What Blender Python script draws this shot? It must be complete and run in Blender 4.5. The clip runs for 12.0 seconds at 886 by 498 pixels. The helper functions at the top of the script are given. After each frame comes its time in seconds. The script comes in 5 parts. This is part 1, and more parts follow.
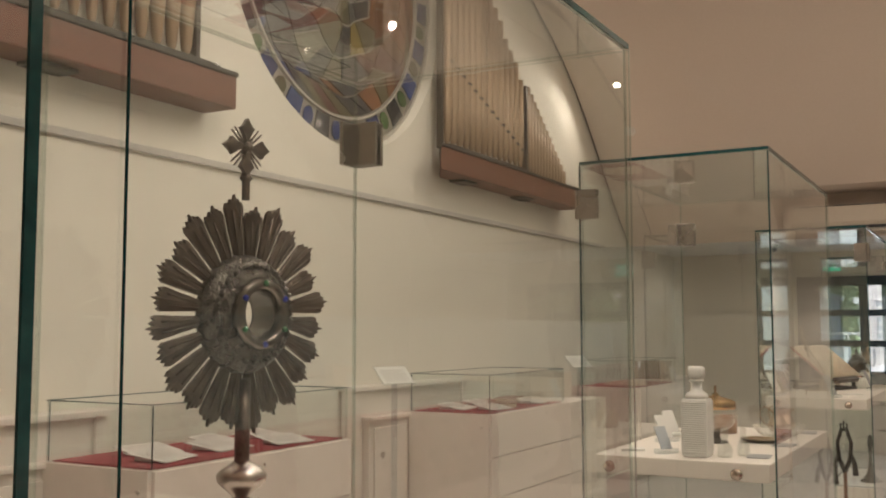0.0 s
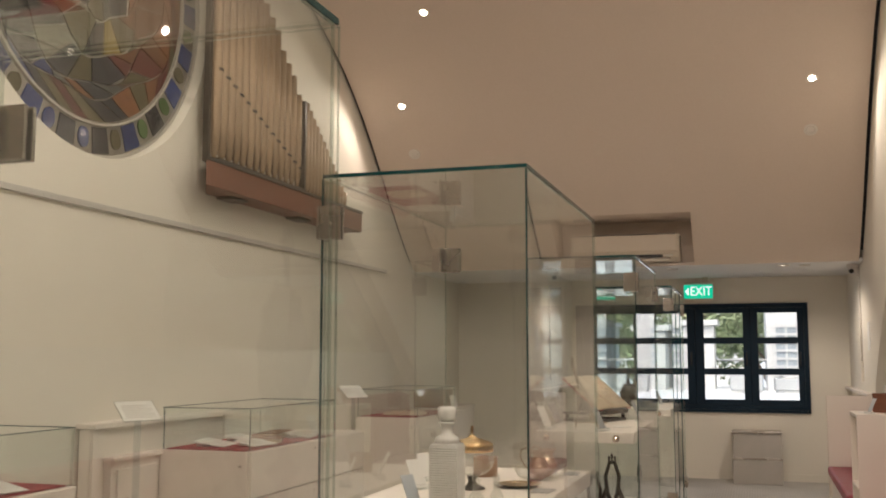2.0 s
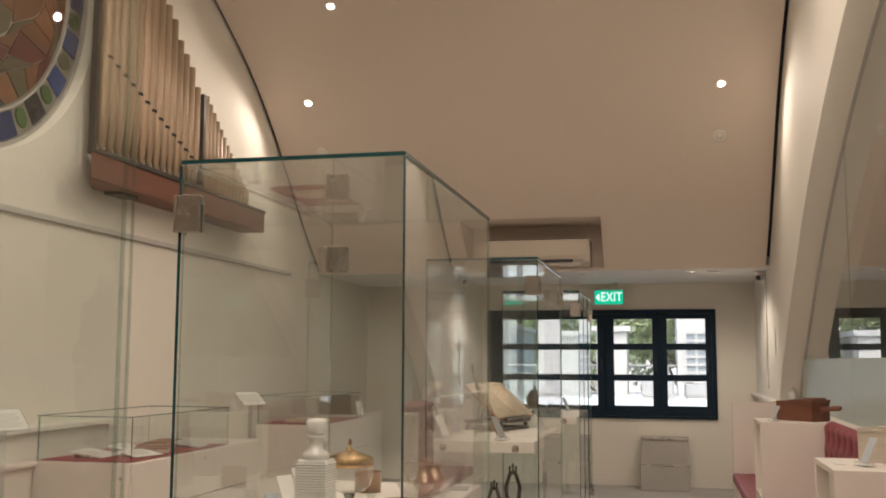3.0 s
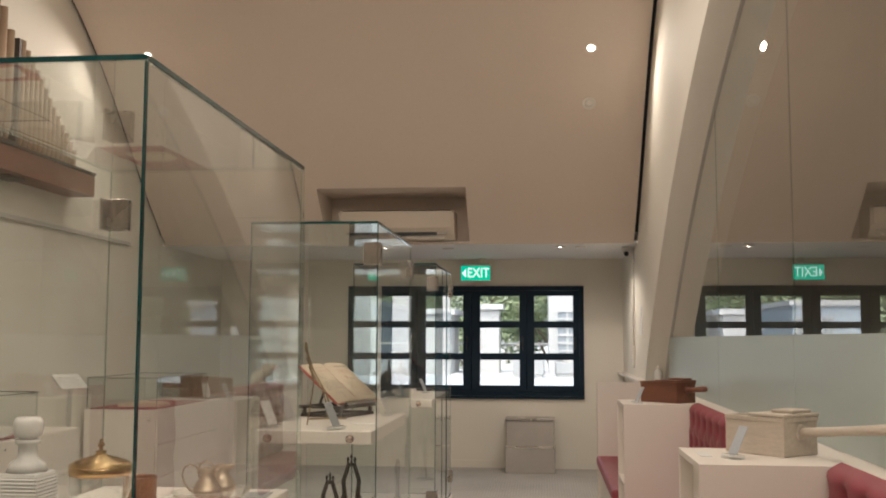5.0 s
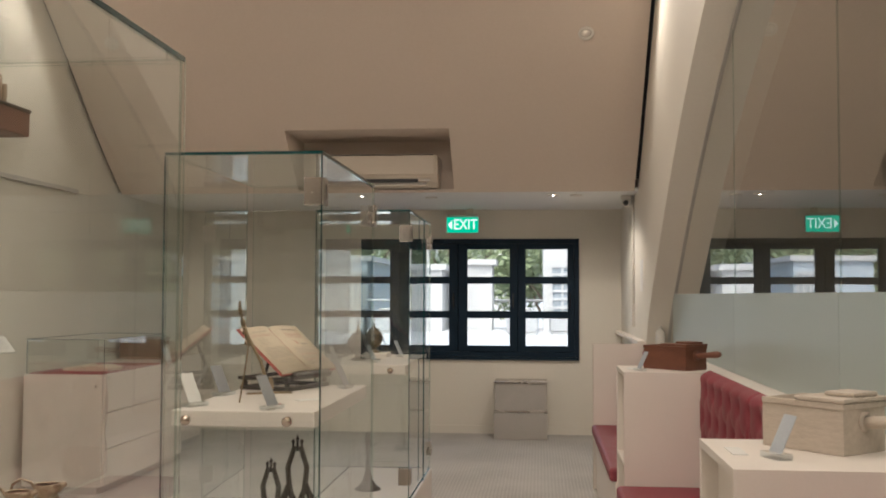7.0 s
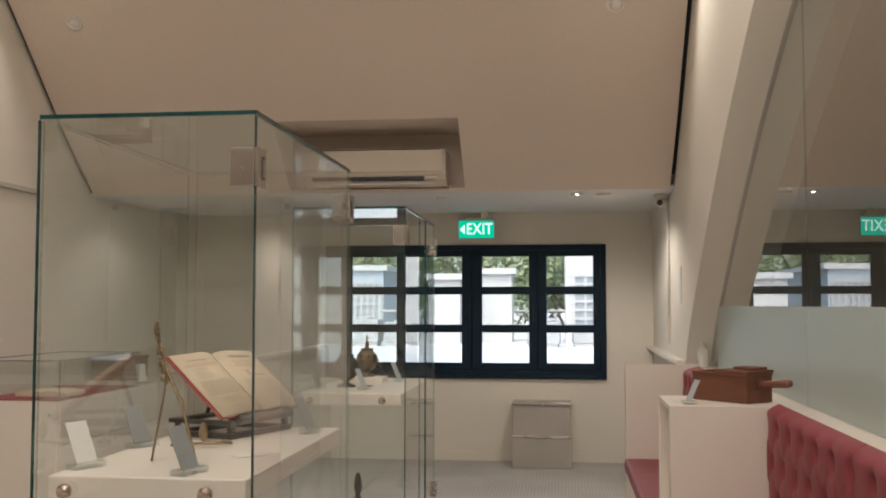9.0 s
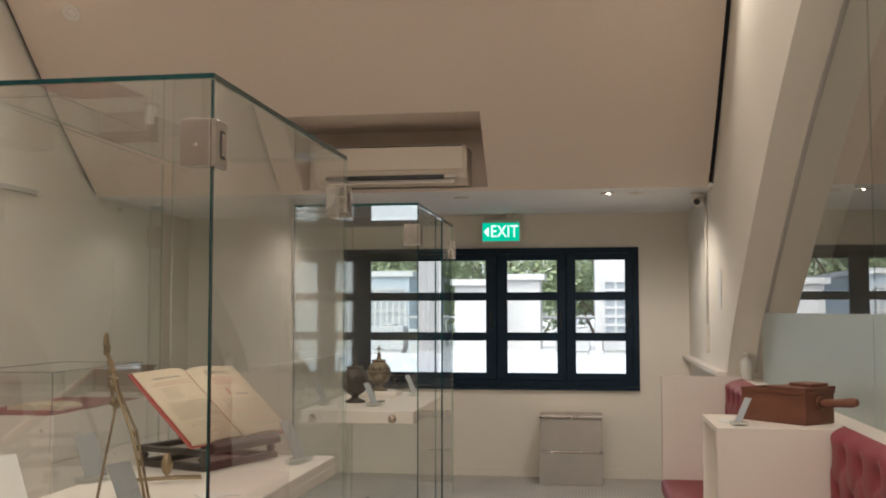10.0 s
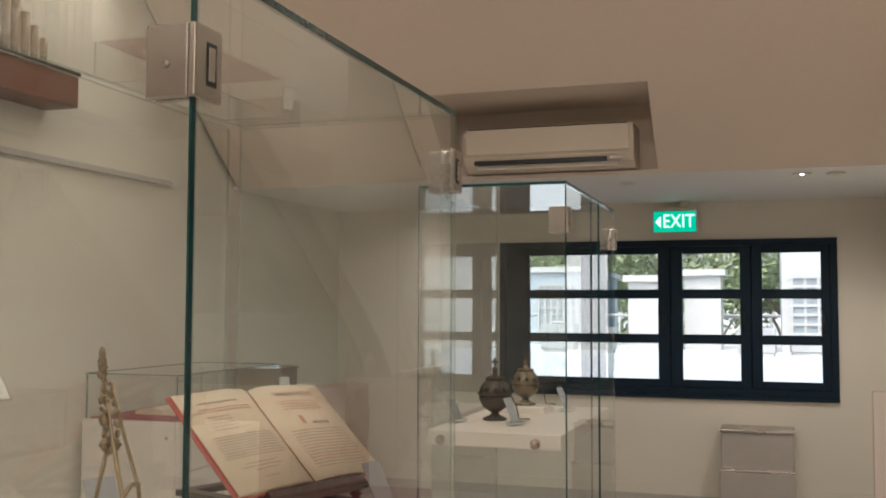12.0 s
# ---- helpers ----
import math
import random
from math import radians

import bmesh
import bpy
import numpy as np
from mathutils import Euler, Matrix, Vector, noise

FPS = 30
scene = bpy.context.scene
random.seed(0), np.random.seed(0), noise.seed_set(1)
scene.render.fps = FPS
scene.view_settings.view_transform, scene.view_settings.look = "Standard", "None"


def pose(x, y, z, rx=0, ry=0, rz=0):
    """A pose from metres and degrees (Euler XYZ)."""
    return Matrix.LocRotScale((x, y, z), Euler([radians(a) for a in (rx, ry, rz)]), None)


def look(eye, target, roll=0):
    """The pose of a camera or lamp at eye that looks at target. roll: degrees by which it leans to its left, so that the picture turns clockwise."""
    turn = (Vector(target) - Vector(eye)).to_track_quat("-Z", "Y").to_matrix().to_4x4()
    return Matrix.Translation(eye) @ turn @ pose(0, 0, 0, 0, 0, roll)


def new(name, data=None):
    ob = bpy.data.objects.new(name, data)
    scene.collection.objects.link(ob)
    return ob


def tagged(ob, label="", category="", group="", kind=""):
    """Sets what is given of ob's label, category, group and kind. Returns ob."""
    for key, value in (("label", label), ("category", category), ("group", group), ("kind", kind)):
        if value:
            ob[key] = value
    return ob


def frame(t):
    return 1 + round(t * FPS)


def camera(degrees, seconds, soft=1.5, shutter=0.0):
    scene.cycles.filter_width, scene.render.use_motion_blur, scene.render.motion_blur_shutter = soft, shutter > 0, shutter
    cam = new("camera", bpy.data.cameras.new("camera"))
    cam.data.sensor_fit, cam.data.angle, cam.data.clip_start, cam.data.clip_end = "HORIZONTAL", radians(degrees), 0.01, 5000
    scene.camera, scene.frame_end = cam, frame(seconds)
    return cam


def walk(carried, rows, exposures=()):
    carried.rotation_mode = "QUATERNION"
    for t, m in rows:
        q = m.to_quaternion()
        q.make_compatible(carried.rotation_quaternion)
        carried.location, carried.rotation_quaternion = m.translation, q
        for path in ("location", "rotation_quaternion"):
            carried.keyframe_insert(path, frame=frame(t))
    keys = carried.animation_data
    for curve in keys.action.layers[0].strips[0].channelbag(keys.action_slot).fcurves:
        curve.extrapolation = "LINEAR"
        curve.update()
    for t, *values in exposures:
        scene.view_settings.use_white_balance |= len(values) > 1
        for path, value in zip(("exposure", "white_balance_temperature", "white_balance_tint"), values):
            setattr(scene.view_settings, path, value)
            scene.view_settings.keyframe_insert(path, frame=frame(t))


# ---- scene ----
cam = camera(47.7, 12.0, soft=1.9)
PATH = [
    (0, pose(0.011, 0.049, 1.511, 94.66, 0.00, 28.88) @ pose(0, 0, 0, 0, 0, -0.08)),
    (0.5, pose(-0.010, 0.145, 1.524, 95.05, 0.00, 25.38) @ pose(0, 0, 0, 0, 0, 0.05)),
    (1, pose(-0.014, 0.257, 1.534, 95.43, 0.00, 22.39) @ pose(0, 0, 0, 0, 0, 0.06)),
    (1.5, pose(-0.005, 0.383, 1.541, 95.77, 0.00, 19.74) @ pose(0, 0, 0, 0, 0, 0.03)),
    (2, pose(0.012, 0.519, 1.546, 96.04, 0.00, 17.31) @ pose(0, 0, 0, 0, 0, 0.03)),
    (2.5, pose(0.035, 0.662, 1.549, 96.23, 0.00, 14.97) @ pose(0, 0, 0, 0, 0, 0.11)),
    (3.2, pose(0.070, 0.870, 1.551, 96.34, 0.00, 11.81) @ pose(0, 0, 0, 0, 0, 0.25)),
    (4, pose(0.109, 1.126, 1.551, 96.15, 0.00, 8.52) @ pose(0, 0, 0, 0, 0, 0.26)),
    (5, pose(0.152, 1.487, 1.551, 95.13, 0.00, 5.77) @ pose(0, 0, 0, 0, 0, 0.19)),
    (5.5, pose(0.169, 1.690, 1.552, 94.21, 0.00, 5.27) @ pose(0, 0, 0, 0, 0, 0.19)),
    (6, pose(0.182, 1.910, 1.554, 93.34, 0.00, 5.19) @ pose(0, 0, 0, 0, 0, 0.19)),
    (6.5, pose(0.189, 2.150, 1.557, 92.80, 0.00, 5.30) @ pose(0, 0, 0, 0, 0, 0.19)),
    (7.5, pose(0.193, 2.673, 1.567, 92.60, 0.00, 5.83) @ pose(0, 0, 0, 0, 0, 0.14)),
    (8.5, pose(0.187, 3.225, 1.578, 92.98, 0.00, 6.45) @ pose(0, 0, 0, 0, 0, 0.06)),
    (9, pose(0.183, 3.501, 1.583, 93.19, 0.00, 6.75) @ pose(0, 0, 0, 0, 0, 0.01)),
    (9.5, pose(0.180, 3.770, 1.587, 93.37, 0.00, 7.31) @ pose(0, 0, 0, 0, 0, -0.03)),
    (10, pose(0.177, 4.025, 1.589, 93.54, 0.00, 8.39) @ pose(0, 0, 0, 0, 0, -0.05)),
    (10.5, pose(0.174, 4.258, 1.590, 93.64, 0.00, 10.02) @ pose(0, 0, 0, 0, 0, -0.02)),
    (11, pose(0.172, 4.448, 1.589, 93.63, 0.00, 12.20) @ pose(0, 0, 0, 0, 0, 0.08)),
    (11.5, pose(0.172, 4.655, 1.585, 93.58, 0.00, 15.00) @ pose(0, 0, 0, 0, 0, 0.17)),
    (12, pose(0.138, 4.853, 1.610, 93.31, 0.00, 18.35) @ pose(0, 0, 0, 0, 0, 0.2)),
]
walk(cam, PATH, exposures=[(0, 0.06, 6500, 10), (3.2, 0.06, 6500, 10), (6, 0.08, 6200, 8), (12, 0.08, 6150, 8)])

# ---- world, sun and lamps ----
scene.cycles.transparent_max_bounces = 24
world = bpy.data.worlds.new("world")
scene.world = world
world.use_nodes = True
wn = world.node_tree.nodes
sky = wn.new("ShaderNodeTexSky")
sky.sky_type = "NISHITA"
sky.sun_disc = False
sky.sun_elevation = radians(50)
sky.sun_rotation = radians(200)
sky.dust_density = 4.0
wn["Background"].inputs["Strength"].default_value = 0.42
world.node_tree.links.new(sky.outputs["Color"], wn["Background"].inputs["Color"])
sun_data = bpy.data.lights.new("sun", "SUN")
sun_data.energy, sun_data.angle, sun_data.color = 3.0, radians(12), (1.0, 0.97, 0.92)
sun = new("sun", sun_data)
sun.matrix_world = look((0, 0, 20), (-4, 9, 0))

WARM = (1.0, 0.855, 0.72)


def spot(at, target, watts, degrees=155, size=0.03):
    data = bpy.data.lights.new("downlight_beam", "SPOT")
    data.energy, data.spot_size, data.spot_blend = watts, radians(degrees), 0.5
    data.shadow_soft_size, data.color = size, WARM
    ob = new("downlight_beam", data)
    ob.matrix_world = look(at, target)
    return ob


# ---- mesh helpers ----
def quadbox(bm, x0, y0, z0, x1, y1, z1, mat=0):
    vs = [bm.verts.new((x, y, z)) for z in (z0, z1) for y in (y0, y1) for x in (x0, x1)]
    for f in ((0, 2, 3, 1), (4, 5, 7, 6), (0, 1, 5, 4), (2, 6, 7, 3), (0, 4, 6, 2), (1, 3, 7, 5)):
        bm.faces.new([vs[i] for i in f]).material_index = mat


def box_bm(x0, y0, z0, x1, y1, z1, bevel=0.0):
    bm = bmesh.new()
    quadbox(bm, x0, y0, z0, x1, y1, z1)
    if bevel:
        bmesh.ops.bevel(bm, geom=bm.edges[:], offset=bevel, segments=2, affect="EDGES", profile=0.5)
    return bm


def lathe_bm(profile, seg=32, cap=True):
    bm = bmesh.new()
    rings = []
    for r, z in profile:
        rings.append([bm.verts.new((max(r, 1e-4) * math.cos(2 * math.pi * i / seg), max(r, 1e-4) * math.sin(2 * math.pi * i / seg), z)) for i in range(seg)])
    for a, b in zip(rings, rings[1:]):
        for i in range(seg):
            bm.faces.new((a[i], a[(i + 1) % seg], b[(i + 1) % seg], b[i])).smooth = True
    if cap:
        bm.faces.new(rings[0][::-1])
        bm.faces.new(rings[-1])
    return bm


def tube_into(bm, pts, r, seg=8, mat=0, taper=None):
    pts = [Vector(p) for p in pts]
    rings = []
    side = None
    for i, p in enumerate(pts):
        d = (pts[min(i + 1, len(pts) - 1)] - pts[max(i - 1, 0)]).normalized()
        if side is None:
            side = d.orthogonal().normalized()
        side = (side - d * side.dot(d)).normalized()
        up = d.cross(side)
        rr = r if taper is None else r + (taper - r) * i / (len(pts) - 1)
        rings.append([bm.verts.new(p + rr * (math.cos(2 * math.pi * k / seg) * side + math.sin(2 * math.pi * k / seg) * up)) for k in range(seg)])
    for a, b in zip(rings, rings[1:]):
        for k in range(seg):
            f = bm.faces.new((a[k], a[(k + 1) % seg], b[(k + 1) % seg], b[k]))
            f.smooth, f.material_index = True, mat
    bm.faces.new(rings[0][::-1]).material_index = mat
    bm.faces.new(rings[-1]).material_index = mat


def tube_bm(pts, r, seg=8, taper=None):
    bm = bmesh.new()
    tube_into(bm, pts, r, seg, 0, taper)
    return bm


def moved(bm, m):
    bm.transform(m)
    return bm


def mesh_of(name, bm, *mats):
    bmesh.ops.recalc_face_normals(bm, faces=bm.faces[:])
    me = bpy.data.meshes.new(name)
    bm.to_mesh(me)
    bm.free()
    for m in mats:
        me.materials.append(m)
    return me


def thing(name, label, category, at=(0, 0, 0), turn=0, group="", kind=""):
    ob = new(name)
    ob.empty_display_size = 0.05
    ob.matrix_world = pose(*at, 0, 0, turn)
    return tagged(ob, label, category, group, kind)


def part(name, bm, material, parent, label=""):
    mats = material if isinstance(material, tuple) else (material,)
    ob = new(name, mesh_of(name, bm, *mats))
    ob.parent = parent
    return tagged(ob, label)


def solid(name, bm, material, label, category, group="", kind=""):
    mats = material if isinstance(material, tuple) else (material,)
    return tagged(new(name, mesh_of(name, bm, *mats)), label, category, group, kind)


# ---- materials ----
def material(name, rough=0.6, metal=0.0):
    m = bpy.data.materials.new(name)
    m.use_nodes = True
    b = m.node_tree.nodes["Principled BSDF"]
    b.inputs["Roughness"].default_value, b.inputs["Metallic"].default_value = rough, metal
    return m, m.node_tree, b


def surface(name, low, high, rough=0.6, metal=0.0, scale=6.0, fine=90.0, bump=0.08, stretch=(1, 1, 1), vary=0.0, coat=0.0):
    """Colour that drifts between two tones at a coarse and a fine scale, with a fine relief."""
    m, t, b = material(name, rough, metal)
    n, l = t.nodes, t.links
    tc, mp = n.new("ShaderNodeTexCoord"), n.new("ShaderNodeMapping")
    mp.inputs["Scale"].default_value = stretch
    l.new(tc.outputs["Object"], mp.inputs["Vector"])
    big, small, mixn = n.new("ShaderNodeTexNoise"), n.new("ShaderNodeTexNoise"), n.new("ShaderNodeMath")
    big.inputs["Scale"].default_value, small.inputs["Scale"].default_value = scale, fine
    big.inputs["Detail"].default_value, small.inputs["Detail"].default_value = 4, 3
    for q in (big, small):
        l.new(mp.outputs["Vector"], q.inputs["Vector"])
    mixn.operation = "MULTIPLY_ADD"
    mixn.inputs[1].default_value = 0.45
    l.new(small.outputs["Fac"], mixn.inputs[0])
    half = n.new("ShaderNodeMath")
    half.operation = "MULTIPLY"
    half.inputs[1].default_value = 0.55
    l.new(big.outputs["Fac"], half.inputs[0])
    l.new(half.outputs[0], mixn.inputs[2])
    ramp = n.new("ShaderNodeValToRGB")
    ramp.color_ramp.elements[0].position, ramp.color_ramp.elements[1].position = 0.3, 0.7
    ramp.color_ramp.elements[0].color, ramp.color_ramp.elements[1].color = (*low, 1), (*high, 1)
    l.new(mixn.outputs[0], ramp.inputs["Fac"])
    colour = ramp.outputs["Color"]
    if vary:
        info, hsv, span = n.new("ShaderNodeObjectInfo"), n.new("ShaderNodeHueSaturation"), n.new("ShaderNodeMapRange")
        span.inputs["To Min"].default_value, span.inputs["To Max"].default_value = 1 - vary, 1 + vary
        l.new(info.outputs["Random"], span.inputs["Value"])
        l.new(span.outputs["Result"], hsv.inputs["Value"])
        l.new(colour, hsv.inputs["Color"])
        colour = hsv.outputs["Color"]
    l.new(colour, b.inputs["Base Color"])
    rr = n.new("ShaderNodeMapRange")
    rr.inputs["To Min"].default_value, rr.inputs["To Max"].default_value = max(0.02, rough * 0.8), min(1, rough * 1.2)
    l.new(big.outputs["Fac"], rr.inputs["Value"])
    l.new(rr.outputs["Result"], b.inputs["Roughness"])
    if bump:
        bp = n.new("ShaderNodeBump")
        bp.inputs["Strength"].default_value, bp.inputs["Distance"].default_value = bump, 0.01
        l.new(mixn.outputs[0], bp.inputs["Height"])
        l.new(bp.outputs["Normal"], b.inputs["Normal"])
    if coat:
        b.inputs["Coat Weight"].default_value = coat
    return m


def clear_glass(name, tint, base=0.08, rough=0.0, gloss=(1, 1, 1)):
    """A pane: clear, with the mirror image that glass gives at its two faces."""
    m = bpy.data.materials.new(name)
    m.use_nodes = True
    n, l = m.node_tree.nodes, m.node_tree.links
    n.remove(n["Principled BSDF"])
    out = n["Material Output"]
    lw, p, ma, mix = n.new("ShaderNodeLayerWeight"), n.new("ShaderNodeMath"), n.new("ShaderNodeMath"), n.new("ShaderNodeMixShader")
    tr, gl = n.new("ShaderNodeBsdfTransparent"), n.new("ShaderNodeBsdfGlossy")
    lw.inputs["Blend"].default_value = 0.5
    p.operation, p.inputs[1].default_value = "POWER", 4.0
    ma.operation, ma.use_clamp = "MULTIPLY_ADD", True
    ma.inputs[1].default_value, ma.inputs[2].default_value = 0.9, base
    l.new(lw.outputs["Facing"], p.inputs[0])
    l.new(p.outputs[0], ma.inputs[0])
    l.new(ma.outputs[0], mix.inputs[0])
    tr.inputs["Color"].default_value = (*tint, 1)
    gl.inputs["Roughness"].default_value = rough
    gl.inputs["Color"].default_value = (*gloss, 1)
    l.new(tr.outputs[0], mix.inputs[1])
    l.new(gl.outputs[0], mix.inputs[2])
    l.new(mix.outputs[0], out.inputs["Surface"])
    return m


def glow(name, colour, strength):
    m, t, b = material(name, 0.4)
    b.inputs["Base Color"].default_value = (*colour, 1)
    b.inputs["Emission Color"].default_value = (*colour, 1)
    b.inputs["Emission Strength"].default_value = strength
    return m


WALL = surface("wall_paint", (0.74, 0.70, 0.62), (0.79, 0.75, 0.67), 0.75, 0, 0.8, 60, 0.04)
CEIL = surface("ceiling_paint", (0.665, 0.57, 0.485), (0.705, 0.61, 0.525), 0.85, 0, 0.5, 40, 0.05)
TRIM = surface("trim_paint", (0.50, 0.48, 0.45), (0.55, 0.53, 0.50), 0.5, 0, 3, 60, 0.03)
# whiter and more neutral than the vault: bounced daylight is put into this colour
SOFFIT_DAYLIT = surface("soffit_daylit_white", (0.80, 0.79, 0.77), (0.84, 0.83, 0.81), 0.8, 0, 0.6, 50, 0.03)
GAP = surface("gap_shade", (0.008, 0.01, 0.014), (0.015, 0.018, 0.022), 0.8, 0, 3, 60, 0)
WHITE = surface("white_laminate", (0.77, 0.71, 0.645), (0.82, 0.76, 0.695), 0.4, 0, 1.5, 140, 0.02)
DARKFRAME = surface("black_window_paint", (0.003, 0.013, 0.027), (0.006, 0.022, 0.042), 0.5, 0, 4, 80, 0.05)
DARKFRAME.node_tree.nodes["Principled BSDF"].inputs["Specular IOR Level"].default_value = 0.2
BURGUNDY = surface("burgundy_leatherette", (0.22, 0.034, 0.05), (0.28, 0.05, 0.068), 0.5, 0, 5, 160, 0.12)
REDCLOTH = surface("red_display_cloth", (0.22, 0.02, 0.03), (0.30, 0.035, 0.045), 0.9, 0, 7, 300, 0.2)
MAHOGANY = surface("mahogany", (0.10, 0.035, 0.02), (0.20, 0.075, 0.04), 0.42, 0, 3, 60, 0.06, (1, 6, 6))
SHELFWOOD = surface("reddish_shelf_wood", (0.125, 0.048, 0.030), (0.205, 0.082, 0.050), 0.5, 0, 3, 50, 0.06, (6, 1, 6))
PALEWOOD = surface("pale_limed_wood", (0.43, 0.37, 0.30), (0.60, 0.53, 0.45), 0.55, 0, 9, 70, 0.08, (1, 7, 7))
DARKWOOD = surface("dark_turned_wood", (0.020, 0.015, 0.012), (0.045, 0.033, 0.026), 0.4, 0, 5, 80, 0.06)
PIPE = surface("organ_pipe_metal", (0.25, 0.175, 0.115), (0.37, 0.27, 0.18), 0.45, 0.4, 3, 50, 0.03, (5, 5, 0.6), 0.10)
PIPEWOOD = surface("pipe_rack_wood", (0.035, 0.028, 0.022), (0.06, 0.048, 0.036), 0.5, 0, 5, 80, 0.05)
STEEL = surface("brushed_steel", (0.46, 0.425, 0.39), (0.58, 0.54, 0.50), 0.27, 1.0, 4, 90, 0.03)
KNOB = surface("polished_knob", (0.55, 0.47, 0.40), (0.65, 0.57, 0.50), 0.2, 1.0, 5, 80, 0.02)
BRONZE = surface("dark_silvered_bronze", (0.045, 0.036, 0.031), (0.17, 0.135, 0.11), 0.36, 0.9, 45, 200, 0.4)
SILVER = surface("worn_silver", (0.055, 0.05, 0.046), (0.20, 0.185, 0.17), 0.28, 0.95, 90, 260, 0.8)
POLISHED = surface("polished_silver", (0.11, 0.10, 0.092), (0.23, 0.21, 0.19), 0.22, 0.95, 25, 110, 0.15)
GOLD = surface("polished_gilt", (0.44, 0.29, 0.14), (0.62, 0.43, 0.23), 0.2, 1.0, 8, 90, 0.05)
BRASS = surface("aged_brass", (0.27, 0.20, 0.12), (0.46, 0.36, 0.23), 0.3, 1.0, 14, 120, 0.15)
COPPER = surface("copper_cup_metal", (0.24, 0.145, 0.09), (0.36, 0.22, 0.14), 0.36, 1.0, 12, 100, 0.08)
IRON = surface("dark_iron", (0.045, 0.04, 0.036), (0.11, 0.095, 0.08), 0.45, 0.8, 16, 120, 0.25)
PAPER = surface("aged_paper", (0.60, 0.50, 0.37), (0.70, 0.60, 0.46), 0.85, 0, 4, 120, 0.04)
CARD = surface("white_card", (0.72, 0.71, 0.68), (0.80, 0.79, 0.76), 0.6, 0, 4, 120, 0.02)
# card greys; on some showcase stands they also carry backlit shade
BLUECARD = surface("blue_grey_card", (0.38, 0.42, 0.46), (0.46, 0.50, 0.54), 0.35, 0, 6, 120, 0.02)
GREYCARD = surface("grey_printed_card", (0.24, 0.25, 0.26), (0.34, 0.35, 0.36), 0.45, 0, 6, 120, 0.02)
INK = surface("faded_ink", (0.33, 0.28, 0.225), (0.44, 0.38, 0.30), 0.9, 0, 30, 160, 0)
REDINK = surface("red_ink", (0.48, 0.24, 0.18), (0.56, 0.32, 0.24), 0.9, 0, 30, 160, 0)
REDEDGE = surface("red_page_edge", (0.36, 0.07, 0.06), (0.46, 0.11, 0.09), 0.7, 0, 10, 200, 0.05)
GREY = surface("grey_heater_metal", (0.42, 0.40, 0.37), (0.50, 0.47, 0.44), 0.45, 0.3, 5, 120, 0.06)
ACWHITE = surface("cream_plastic", (0.58, 0.51, 0.42), (0.64, 0.57, 0.48), 0.45, 0, 2, 80, 0.01)
BLACK = surface("black_plastic", (0.012, 0.012, 0.013), (0.02, 0.02, 0.021), 0.4, 0, 5, 80, 0)
GLASS = clear_glass("case_glass", (0.955, 0.985, 0.975), 0.10)
PARTGLASS = clear_glass("partition_glass", (0.80, 0.84, 0.82), 0.20)
WINGLASS = clear_glass("window_glass", (0.95, 0.97, 0.97), 0.05)
CRYSTAL = clear_glass("cut_crystal", (0.93, 0.95, 0.94), 0.16, 0.06)
FROSTED = surface("whitish_cut_crystal", (0.86, 0.85, 0.81), (0.93, 0.92, 0.89), 0.16, 0, 20, 120, 0.2)
FROSTED.node_tree.nodes["Principled BSDF"].inputs["Transmission Weight"].default_value = 0.25
FLUTED = clear_glass("fluted_glass", (0.90, 0.92, 0.91), 0.26, 0.08)
SILVERGILT = surface("silver_gilt", (0.34, 0.275, 0.195), (0.62, 0.53, 0.40), 0.34, 0.9, 60, 150, 0.5)
AGED = surface("aged_dark_brass", (0.12, 0.095, 0.065), (0.27, 0.22, 0.15), 0.4, 0.85, 16, 120, 0.25)
ACRYL = clear_glass("acrylic", (0.90, 0.93, 0.94), 0.10)
EDGE = surface("green_glass_edge", (0.003, 0.030, 0.034), (0.015, 0.085, 0.085), 0.12, 0, 6, 40, 0.0)
PALE_EDGE = clear_glass("pale_glass_edge", (0.88, 0.92, 0.90), 0.10)
FROST = surface("frosted_glass_film", (0.40, 0.47, 0.45), (0.44, 0.51, 0.49), 0.35, 0, 0.8, 120, 0.02)


